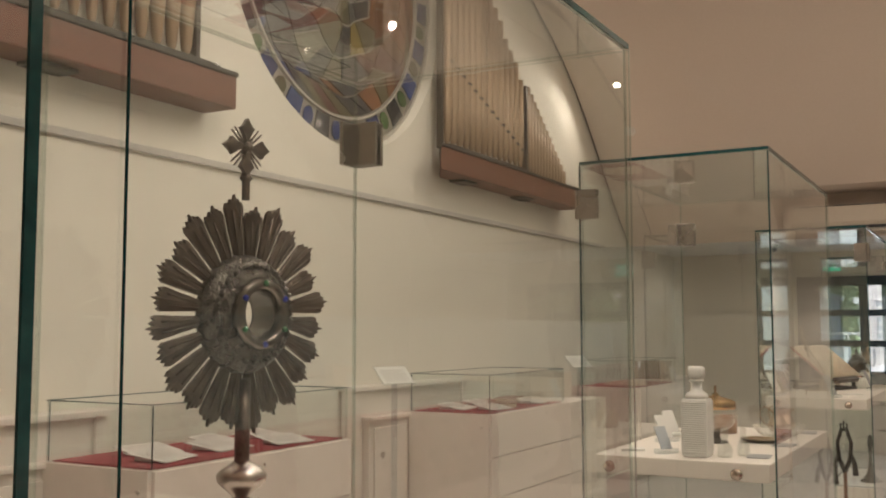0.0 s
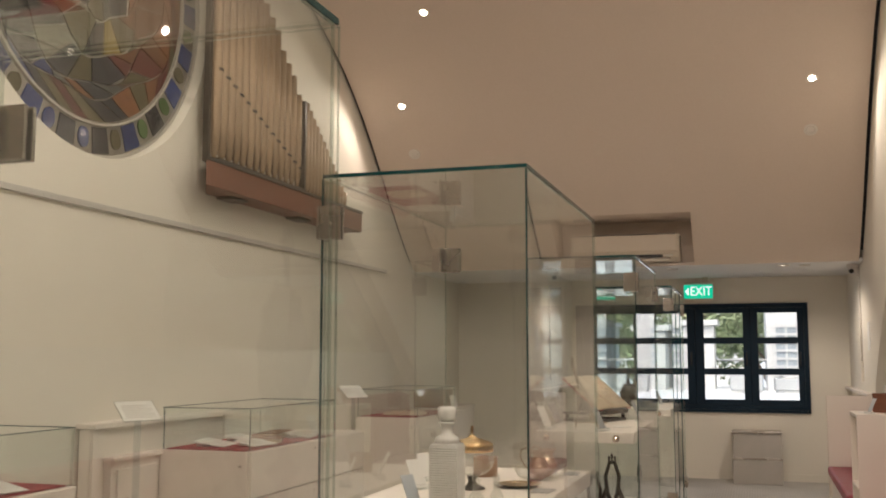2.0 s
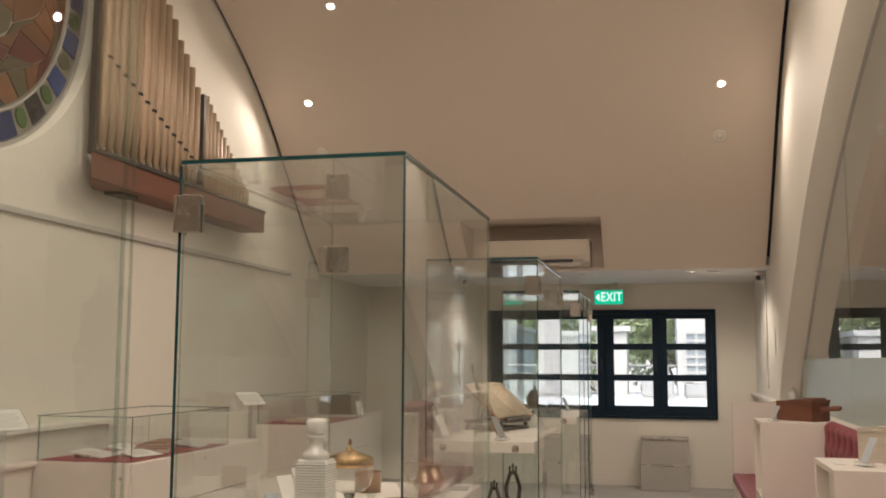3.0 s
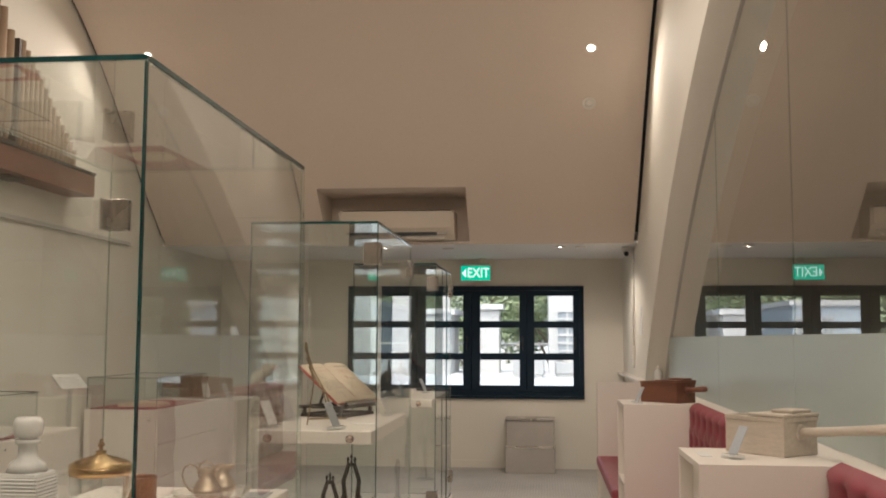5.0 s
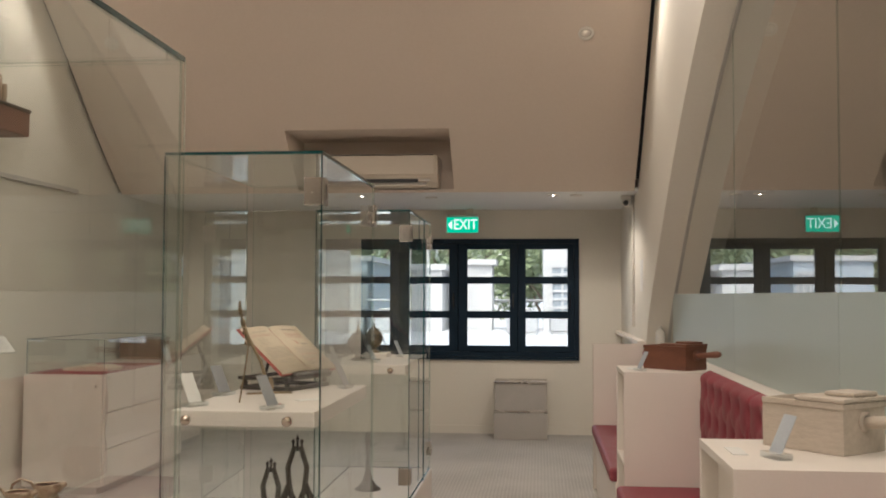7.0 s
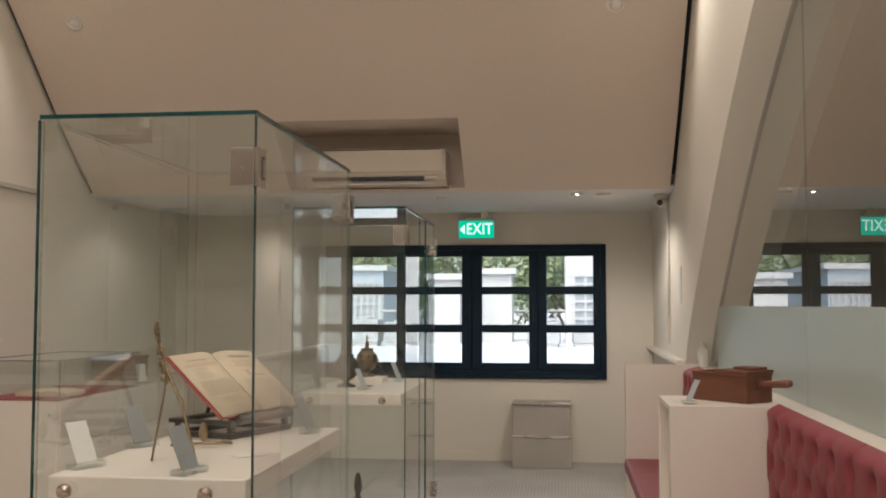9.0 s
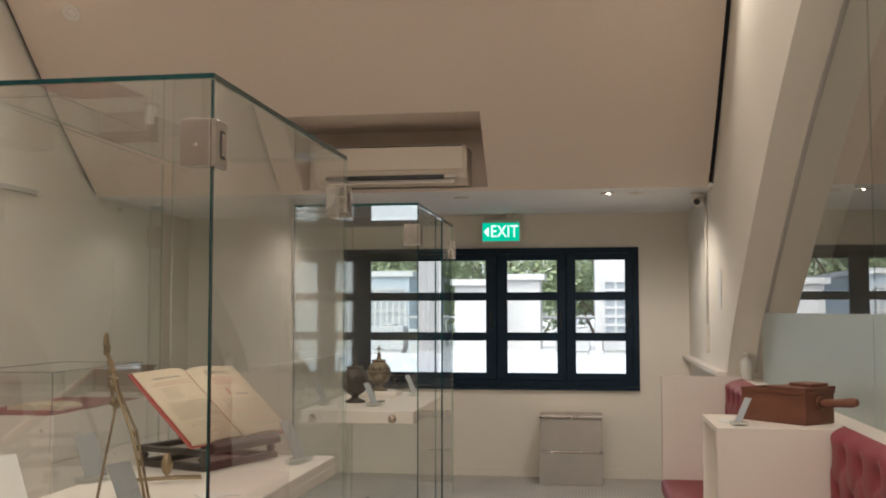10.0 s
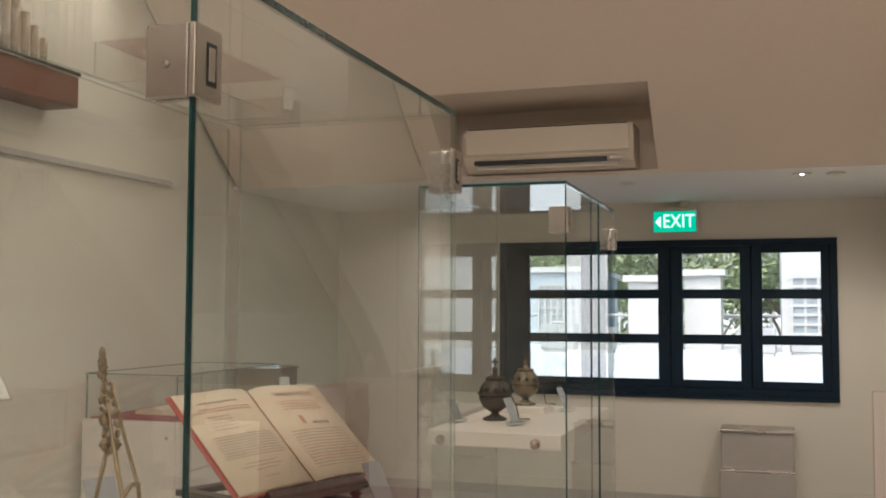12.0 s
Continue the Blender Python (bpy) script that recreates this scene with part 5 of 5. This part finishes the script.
for k in range(4):
    a = math.radians(90 * k)
    m = Matrix.Translation((0, 0, CZ)) @ pose(0, 0, 0, 90 * k, 0, 0)
    lobes = [(0.0025, 0.006), (0.0055, 0.018), (0.0135, 0.030), (0.0085, 0.033), (0.0, 0.045)]
    out = lobes + [(-s, r) for s, r in lobes[-2::-1]]
    f = [bm.verts.new(m @ Vector((0.004, s, r))) for s, r in out]
    b = [bm.verts.new(m @ Vector((-0.004, s, r))) for s, r in out]
    bm.faces.new(f)
    bm.faces.new(b[::-1])
    for i in range(len(out)):
        j = (i + 1) % len(out)
        bm.faces.new((f[i], b[i], b[j], f[j]))
    m2 = Matrix.Translation((0, 0, CZ)) @ pose(0, 0, 0, 90 * k + 45, 0, 0)
    for s in (-0.004, 0.004):
        tube_into(bm, [m2 @ Vector((0, s * 0.4, 0.006)), m2 @ Vector((0, s, 0.038))], 0.0022, 6, 0, 0.0012)
bmesh.ops.create_uvsphere(bm, u_segments=14, v_segments=8, radius=0.009, matrix=Matrix.Translation((0.003, 0, CZ)))
part("cross", bm, BRONZE, mo, "flared cross finial")

# ---- showcase B: vessels ----
ZB = 1.0905
dec = thing("decanter", "square cut-crystal decanter with a stopper", "decanter", (-0.885, 3.44, ZB))
dec.scale = (1.12, 1.12, 1.22)
bm = bmesh.new()
for k in range(24):
    z0 = 0.012 + 0.0058 * k
    quadbox(bm, -0.0398, -0.0398, z0, 0.0398, 0.0398, z0 + 0.0046)
bmesh.ops.bevel(bm, geom=bm.edges[:], offset=0.0016, segments=1, affect="EDGES")
part("body", bm, FROSTED, dec)
part("core", box_bm(-0.038, -0.038, 0, 0.038, 0.038, 0.158, 0.006), FROSTED, dec)
part("neck", lathe_bm([(0.036, 0.158), (0.03, 0.172), (0.017, 0.18), (0.016, 0.20), (0.022, 0.204), (0.022, 0.21)], 24), FROSTED, dec)
part("stopper", lathe_bm([(0.013, 0.2105), (0.024, 0.216), (0.027, 0.224), (0.027, 0.238), (0.022, 0.246), (0.001, 0.247)], 8), FROSTED, dec, "faceted glass stopper")
cib = thing("ciborium", "gilt covered ciborium with a glass lower bowl", "vessel", (-0.932, 3.885, ZB))
cib.scale = (0.97, 0.97, 0.96)
part("foot", lathe_bm([(0.045, 0), (0.045, 0.006), (0.02, 0.014), (0.013, 0.03), (0.02, 0.045)], 32), DARKWOOD, cib, "dark turned foot")
part("bowl", lathe_bm([(0.02, 0.0455), (0.048, 0.054), (0.066, 0.070), (0.0765, 0.096), (0.075, 0.131)], 36, False), CRYSTAL, cib, "clear glass bowl")
part("rim_band", lathe_bm([(0.0735, 0.1315), (0.0775, 0.134), (0.0765, 0.151), (0.075, 0.153)], 36, False), GOLD, cib, "gilt rim band")
part("lid", lathe_bm([(0.0765, 0.1535), (0.078, 0.157), (0.064, 0.167), (0.040, 0.175), (0.018, 0.181), (0.011, 0.187), (0.014, 0.1915), (0.006, 0.194)], 36), GOLD, cib, "domed polished lid")
part("cross", box_bm(-0.004, -0.004, 0.1945, 0.004, 0.004, 0.222, 0.001), GOLD, cib)
part("cross_arm", box_bm(-0.0035, -0.014, 0.203, 0.0035, 0.014, 0.211, 0.001), GOLD, cib)
cup = solid("copper_cup", moved(lathe_bm([(0.001, 0.003), (0.036, 0.003), (0.036, 0.0), (0.038, 0.0), (0.039, 0.07), (0.041, 0.074), (0.038, 0.076), (0.036, 0.07), (0.035, 0.006), (0.001, 0.006)], 32, False), pose(-0.985, 4.26, ZB) @ Matrix.Diagonal((1.2, 1.2, 0.95, 1))), COPPER, "dull copper cup standing on the shelf", "cup")


def ewer(at, turn):
    e = thing("gilt_cruet", "small gilt cruet jug with a curled handle", "jug", at, turn, "pair of cruets")
    part("body", lathe_bm([(0.022, 0), (0.023, 0.004), (0.016, 0.009), (0.028, 0.018), (0.035, 0.030), (0.037, 0.041), (0.0385, 0.043), (0.0365, 0.046), (0.031, 0.060), (0.022, 0.074), (0.018, 0.083), (0.020, 0.092), (0.025, 0.099), (0.023, 0.0995), (0.016, 0.085)], 28, False), SILVERGILT, e)
    part("handle", tube_bm([(0.020, 0, 0.090), (0.030, 0, 0.106), (0.047, 0, 0.113), (0.062, 0, 0.104), (0.067, 0, 0.084), (0.060, 0, 0.062), (0.048, 0, 0.046), (0.036, 0, 0.038)], 0.0028, 8), SILVERGILT, e)
    part("spout", tube_bm([(-0.016, 0, 0.088), (-0.026, 0, 0.098), (-0.034, 0, 0.10)], 0.008, 10, 0.004), SILVERGILT, e)
    part("lip", tube_bm([(0.022 * math.cos(q), 0.022 * math.sin(q), 0.0998) for q in [0.4 * k for k in range(17)]], 0.0022, 6), SILVERGILT, e)


ewer((-0.764, 4.185, ZB + 0.006), 195)
ewer((-0.747, 4.262, ZB + 0.006), 205)
dish = thing("glass_dish", "oval fluted glass dish under the cruets", "dish", (-0.763, 4.222, ZB), 50)
dish.scale = (0.86, 0.9, 1.0)
bm = bmesh.new()
rings = []
for r, z in ((0.03, 0.0), (0.06, 0.003), (0.082, 0.014), (0.094, 0.030), (0.104, 0.047)):
    rings.append([bm.verts.new((1.25 * r * (1 + 0.07 * math.cos(21 * t)) * math.cos(t), 0.8 * r * (1 + 0.07 * math.cos(21 * t)) * math.sin(t), z)) for t in [2 * math.pi * i / 84 for i in range(84)]])
for a, b in zip(rings, rings[1:]):
    for i in range(84):
        bm.faces.new((a[i], a[(i + 1) % 84], b[(i + 1) % 84], b[i]))
bm.faces.new(rings[0])
part("bowl", bm, FLUTED, dish)
for x, y, s in ((-0.80, 3.46, 1.0), (-0.755, 3.53, 0.85)):
    c = thing("glass_cruet", "small cut-glass cruet on the shelf", "cruet", (x, y, ZB), 0, "glass cruets")
    part("body", lathe_bm([(0.022 * s, 0), (0.026 * s, 0.01), (0.024 * s, 0.035), (0.012 * s, 0.05), (0.010 * s, 0.065), (0.015 * s, 0.072)], 12), CRYSTAL, c)
    part("stopper", lathe_bm([(0.007 * s, 0.0725), (0.013 * s, 0.08), (0.012 * s, 0.092), (0.001, 0.098)], 8), CRYSTAL, c)
card_stand((-1.00, 3.47, ZB), 62, 0.05, 0.08, BLUECARD)
card_stand((-1.10, 3.82, ZB), 62, 0.06, 0.09, CARD)
card_stand((-1.14, 4.05, ZB), 62, 0.06, 0.09, CARD)
solid("paten", moved(lathe_bm([(0.001, 0.004), (0.05, 0.004), (0.075, 0.012), (0.077, 0.013), (0.05, 0.001), (0.001, 0.0)], 40, False), pose(-0.79, 3.985, ZB)), BRASS, "shallow round gilt plate on the shelf", "plate")
for x, y, t in ((-0.70, 3.52, 4), (-0.69, 3.90, -3), (-0.69, 4.42, 5)):
    solid("flat_label", moved(box_bm(-0.035, -0.05, 0, 0.035, 0.05, 0.003), pose(x, y, ZB, 0, 0, t)), GREYCARD, "flat grey printed card on the shelf", "label", "flat printed cards")
solid("flat_label", moved(box_bm(-0.04, -0.03, 0, 0.04, 0.03, 0.008), pose(-1.13, 3.50, ZB, 0, 0, 20)), CARD, "small white block label on the shelf", "label", "flat printed cards")

# ---- showcase C: book on its stand ----
ZK = 1.1305
ls = thing("book_stand", "dark turned-wood book stand on the shelf", "book stand", (-0.985, 6.99, ZK), 70)
part("frame", (lambda bm: (quadbox(bm, -0.17, -0.13, 0, 0.17, -0.10, 0.018), quadbox(bm, -0.17, 0.10, 0, 0.17, 0.13, 0.018), quadbox(bm, -0.17, -0.0995, 0, -0.14, 0.0995, 0.018), quadbox(bm, 0.14, -0.0995, 0, 0.17, 0.0995, 0.018), bm)[-1])(bmesh.new()), DARKWOOD, ls)
part("top_frame", (lambda bm: (quadbox(bm, -0.18, -0.135, 0.046, 0.18, -0.10, 0.060), quadbox(bm, -0.18, 0.10, 0.046, 0.18, 0.135, 0.060), quadbox(bm, -0.18, -0.0995, 0.046, -0.148, 0.0995, 0.060), quadbox(bm, 0.148, -0.0995, 0.046, 0.18, 0.0995, 0.060), bm)[-1])(bmesh.new()), DARKWOOD, ls)
for sx in (-0.155, 0.155):
    for sy in (-0.115, 0.115):
        part("spindle", moved(lathe_bm([(0.008, 0.0185), (0.015, 0.022), (0.008, 0.026), (0.017, 0.032), (0.008, 0.038), (0.014, 0.042), (0.008, 0.0455)], 14), pose(sx, sy, 0)), DARKWOOD, ls, "turned leg")
desk = pose(0, -0.12, 0.063, 39, 0, 0)
pages = desk @ Matrix.Diagonal((0.915, 0.915, 1, 1))
part("desk", moved(box_bm(-0.17, 0.0, 0.0, 0.17, 0.26, 0.014, 0.003), desk), DARKWOOD, ls, "sloping desk board")
part("ledge", moved(box_bm(-0.15, -0.03, 0.0, 0.15, -0.001, 0.030, 0.006), desk), DARKWOOD, ls, "front ledge")
part("strut", tube_bm([(0, 0.115, 0.061), (0, 0.06, 0.205)], 0.008), DARKWOOD, ls)

bk = thing("missal", "large open printed book with red page edges on a stand", "book", (-0.985, 6.99, ZK), 70)
BW, BH = 0.245, 0.335
for s in (-1, 1):
    bm = bmesh.new()
    prof = [(0.002, 0.009), (0.03, 0.019), (0.08, 0.022), (0.15, 0.018), (BW, 0.012)]
    top = [[bm.verts.new((s * x, y, z)) for x, z in prof] for y in (0.0, BH)]
    low = [[bm.verts.new((s * x, y, 0.006)) for x, z in prof] for y in (0.0, BH)]
    for i in range(len(prof) - 1):
        f = bm.faces.new((top[0][i], top[0][i + 1], top[1][i + 1], top[1][i]))
        f.smooth = True
        bm.faces.new((low[0][i], low[0][i + 1], low[1][i + 1], low[1][i])).material_index = 1
        for y in (0, 1):
            bm.faces.new((top[y][i], top[y][i + 1], low[y][i + 1], low[y][i])).material_index = 0
    bm.faces.new((top[0][-1], top[1][-1], low[1][-1], low[0][-1])).material_index = 1
    part("page_block", moved(bm, pages @ pose(0, 0.0, 0.0145)), (PAPER, REDEDGE), bk, "cream pages with red edges")
    part("cover", moved(box_bm(0.0 if s > 0 else -BW - 0.006, -0.004, 0, BW + 0.006 if s > 0 else 0.0, BH + 0.006, 0.0055, 0.001), pages @ pose(0.0008 * s, 0, 0.0145)), REDEDGE, bk, "red leather cover")


def page_z(x):
    prof = [(0.002, 0.009), (0.03, 0.019), (0.08, 0.022), (0.15, 0.018), (BW, 0.012)]
    for (a, za), (b, zb) in zip(prof, prof[1:]):
        if a <= x <= b:
            return za + (zb - za) * (x - a) / (b - a)
    return 0.012


r9 = random.Random(9)


def print_row(bm, s, x0, x1, y, h):
    x = x0
    while x < x1 - 0.004:
        w = min(r9.uniform(0.008, 0.02), x1 - x)
        xs = (x, x + w) if s > 0 else (-(x + w), -x)
        za, zb = page_z(abs(xs[0])) + 0.0009, page_z(abs(xs[1])) + 0.0009
        bm.faces.new([bm.verts.new(v) for v in ((xs[0], y, za), (xs[1], y, zb), (xs[1], y + h, zb), (xs[0], y + h, za))])
        x += w + 0.003


black, red = bmesh.new(), bmesh.new()
for k in range(9):
    print_row(black, -1, 0.035, 0.215, 0.105 + 0.0088 * k, 0.0030)
for k, (a, b) in enumerate(((0.08, 0.17), (0.07, 0.19), (0.09, 0.16))):
    print_row(black, -1, a, b, 0.07 - 0.011 * k + 0.012, 0.0030)
print_row(black, -1, 0.10, 0.15, 0.035, 0.0025)
for k in range(5):
    print_row(black, -1, 0.12, 0.19, 0.20 + 0.011 * k, 0.0028)
print_row(red, -1, 0.04, 0.22, 0.262, 0.0028)
print_row(red, -1, 0.04, 0.20, 0.272, 0.0028)
print_row(black, -1, 0.07, 0.19, 0.292, 0.0048)
for k in range(4):
    print_row(red, 1, 0.06, 0.20, 0.240 + 0.0098 * k, 0.0028)
for k in range(13):
    print_row(red if k in (3, 7) else black, 1, 0.03, 0.218, 0.035 + 0.0105 * k, 0.0034)
print_row(black, 1, 0.125, 0.19, 0.183, 0.010)
print_row(red, 1, 0.088, 0.108, 0.186, 0.030)
part("text_rows", moved(black, pages @ pose(0, 0, 0.0145)), INK, bk, "rows of black print")
part("red_rows", moved(red, pages @ pose(0, 0, 0.0145)), REDINK, bk, "rows of red print")
me = text_mesh("CANON MISSÆ", 0.0215, 0.0003)
me.materials.append(INK)
ti = new("title", me)
ti.parent, ti.matrix_local = bk, pages @ pose(0.125, 0.298, 0.0362, 0, 3.0, 0)

# pair of long ornate tongs leaning on the shelf
DULLBRASS = surface("dull_worn_brass", (0.14, 0.10, 0.055), (0.42, 0.32, 0.19), 0.45, 0.9, 40, 220, 0.35)
tg = thing("ornate_candle_snuffer", "long ornate brass rods with a grotesque head, propped upright", "snuffer", (-0.90, 6.28, ZK), 0)
headp = Vector((-0.125, 0.115, 0.375))
part("rod", tube_bm([(0.07, -0.06, 0.006), (0.0, 0.01, 0.16), headp * 0.7 + Vector((0.01, 0, 0)), headp * 0.93], 0.0040, 8), DULLBRASS, tg)
part("rod", tube_bm([(0.03, 0.04, 0.006), (-0.036, 0.105, 0.16), headp * 0.7 + Vector((-0.02, 0.07, 0)), headp * 0.9 + Vector((-0.012, 0.04, 0))], 0.0035, 8), DULLBRASS, tg)
part("prop", tube_bm([(-0.09, 0.01, 0.004), (-0.07, 0.05, 0.2), headp * 0.62], 0.0034, 8), DULLBRASS, tg, "thin brass prop")
part("spread_bar", tube_bm([(0.0, 0.01, 0.16), (-0.018, 0.058, 0.172), (-0.036, 0.105, 0.165)], 0.0042), DULLBRASS, tg)
for k in range(26):
    q = 0.60 + 0.0156 * k
    p = headp * q + Vector((0.004 * math.sin(1.9 * k), 0.006 * math.cos(1.9 * k), 0.0))
    if k % 3 == 1 and k < 22:
        p += Vector((-0.016, 0.045, 0.0))
    g = 0.46 - 0.007 * k + 0.12 * math.sin(0.9 * k)
    bm = lathe_bm([(0.003, -0.020 * g), (0.010 * g, -0.013 * g), (0.007 * g, -0.006 * g), (0.018 * g, -0.001), (0.009 * g, 0.005 * g), (0.013 * g, 0.012 * g), (0.003, 0.022 * g)], 9)
    part("ornament", moved(bm, Matrix.Translation(p) @ pose(0, 0, 0, 32 * math.sin(2.3 * k), 30 * math.cos(1.3 * k), 0)), DULLBRASS, tg, "cast ornament")
part("finial", moved(lathe_bm([(0.004, -0.02), (0.009, 0.004), (0.005, 0.012), (0.007, 0.018), (0.003, 0.030)], 10), Matrix.Translation(headp)), DULLBRASS, tg)
pn = thing("brass_tongs", "short brass tongs lying before the book stand", "tongs", (-0.95, 6.60, ZK), 25)
for s in (-1, 1):
    part("arm", tube_bm([(-0.10, 0.006 * s, 0.012), (0.02, 0.012 * s, 0.014), (0.09, 0.016 * s, 0.012)], 0.004), BRASS, pn)
part("tassel", lathe_bm([(0.004, 0.02), (0.012, 0.03), (0.016, 0.05), (0.008, 0.075), (0.003, 0.08)], 12), BRASS, pn)
# grey on these stands puts the dark of a backlit card into its colour
for x, y, t, m in ((-0.81, 6.12, 72, GREYCARD), (-1.13, 6.18, 66, CARD), (-1.15, 6.60, 66, GREYCARD), (-0.70, 7.0, 80, GREYCARD)):
    card_stand((x, y, ZK), t, 0.07, 0.12, m)
solid("flat_label", moved(box_bm(-0.05, -0.03, 0, 0.05, 0.03, 0.003), pose(-0.75, 6.45, ZK, 0, 0, 40)), CARD, "flat white card on the shelf", "label", "flat printed cards")

# below the shelf: branched iron holders
def holder(at, h, turn):
    o = thing("iron_candle_branch", "dark iron branched candle holder standing below the shelf", "candle holder", at, turn, "iron candle branches")
    part("stem", tube_bm([(0, 0, 0.012), (0, 0, h * 0.55)], 0.011, 10), WORN, o)
    part("foot", lathe_bm([(0.06, 0), (0.06, 0.006), (0.015, 0.012)], 20), IRON, o)
    for s in (-1, 1):
        part("arm", tube_bm([(0, 0, h * 0.55), (0.03 * s, 0, h * 0.66), (0.04 * s, 0, h * 0.8), (0.012 * s, 0, h * 0.93)], 0.014, 8, 0.010), IRON, o)
        part("hook", tube_bm([(0.035 * s, 0, h * 0.70), (0.055 * s, 0, h * 0.62), (0.06 * s, 0, h * 0.52)], 0.012, 8, 0.017), IRON, o)
    for x in (-0.018, 0.0, 0.018):
        part("spike", lathe_bm([(0.005, h * 0.90), (0.005, h * 0.97 - abs(x)), (0.009, h * 0.975 - abs(x)), (0.005, h * 0.985 - abs(x)), (0.001, h - abs(x))], 8) if x == 0 else moved(lathe_bm([(0.005, h * 0.86), (0.005, h * 0.95), (0.009, h * 0.957), (0.001, h * 0.975)], 8), pose(x, 0, 0)), IRON, o)


holder((-0.83, 6.60, 0.279), 0.69, 15)
holder((-0.93, 6.55, 0.279), 0.60, -20)

# ---- showcase D ----
ZD = 1.1205


def censer(at, s, mat, label):
    c = thing("censer", label, "censer", at, 0, "pair of censers")
    part("foot", lathe_bm([(0.042 * s, 0), (0.042 * s, 0.006 * s), (0.016 * s, 0.018 * s), (0.014 * s, 0.026 * s)], 24), mat, c)
    part("bowl", lathe_bm([(0.014 * s, 0.0265 * s), (0.042 * s, 0.045 * s), (0.056 * s, 0.072 * s), (0.054 * s, 0.086 * s)], 28), mat, c)
    bm = lathe_bm([(0.057 * s, 0.0865 * s), (0.055 * s, 0.10 * s), (0.046 * s, 0.122 * s), (0.028 * s, 0.140 * s), (0.012 * s, 0.152 * s), (0.008 * s, 0.17 * s), (0.012 * s, 0.176 * s), (0.004 * s, 0.184 * s)], 28)
    lid = part("lid", bm, mat, c, "pierced domed lid")
    for k in range(10):
        a = 2 * math.pi * k / 10
        part("piercing", moved(lathe_bm([(0.001, 0), (0.008 * s, 0.0), (0.001, 0.002)], 8, False), Matrix.Translation((0.0525 * s * math.cos(a), 0.0525 * s * math.sin(a), 0.108 * s)) @ pose(0, 0, 0, 0, 70, math.degrees(a))), BLACK, lid)
    part("rim", lathe_bm([(0.055 * s, 0.0862 * s), (0.061 * s, 0.088 * s), (0.061 * s, 0.092 * s), (0.056 * s, 0.094 * s)], 28, False), mat, c, "raised rim band")
    part("crown", lathe_bm([(0.030 * s, 0.1375 * s), (0.035 * s, 0.141 * s), (0.033 * s, 0.147 * s), (0.020 * s, 0.150 * s)], 20, False), mat, c, "ring of small points")
    part("cross", box_bm(-0.003 * s, -0.003 * s, 0.1845 * s, 0.003 * s, 0.003 * s, 0.215 * s), mat, c)
    part("cross_arm", box_bm(-0.012 * s, -0.0025 * s, 0.198 * s, 0.012 * s, 0.0025 * s, 0.204 * s), mat, c)
    part("chain", tube_bm([(0.056 * s, 0, 0.09 * s), (0.075 * s, 0.01, 0.05 * s), (0.082 * s, 0.02, 0.006), (0.12 * s, 0.03, 0.005)], 0.003), mat, c)


censer((-1.03, 9.10, ZD), 1.25, IRON, "dark pierced metal censer with a domed lid")
censer((-0.99, 9.50, ZD + 0.03), 1.15, AGED, "aged brass pierced censer on a low block")
solid("display_block", moved(box_bm(-0.11, -0.10, 0, 0.11, 0.10, 0.029, 0.003), pose(-0.99, 9.50, ZD)), WHITE, "low white display block under the brass censer", "block")
# blue-grey here stands for white cards dimmed by light from behind
card_stand((-0.89, 8.92, ZD), 72, 0.055, 0.105, BLUECARD)
card_stand((-0.80, 9.55, ZD), 72, 0.055, 0.105, BLUECARD)
card_stand((-1.15, 8.95, ZD), 72, 0.055, 0.09, GREYCARD)
tr = thing("bell_shaped_base", "flared dark metal bell on the showcase floor", "bell", (-0.94, 9.0, 0.279))
part("bell", lathe_bm([(0.085, 0), (0.083, 0.008), (0.055, 0.03), (0.03, 0.07), (0.016, 0.13), (0.012, 0.22)], 32), IRON, tr)
part("handle", lathe_bm([(0.012, 0.2205), (0.02, 0.24), (0.012, 0.26), (0.024, 0.30), (0.016, 0.36), (0.005, 0.38)], 20), IRON, tr)
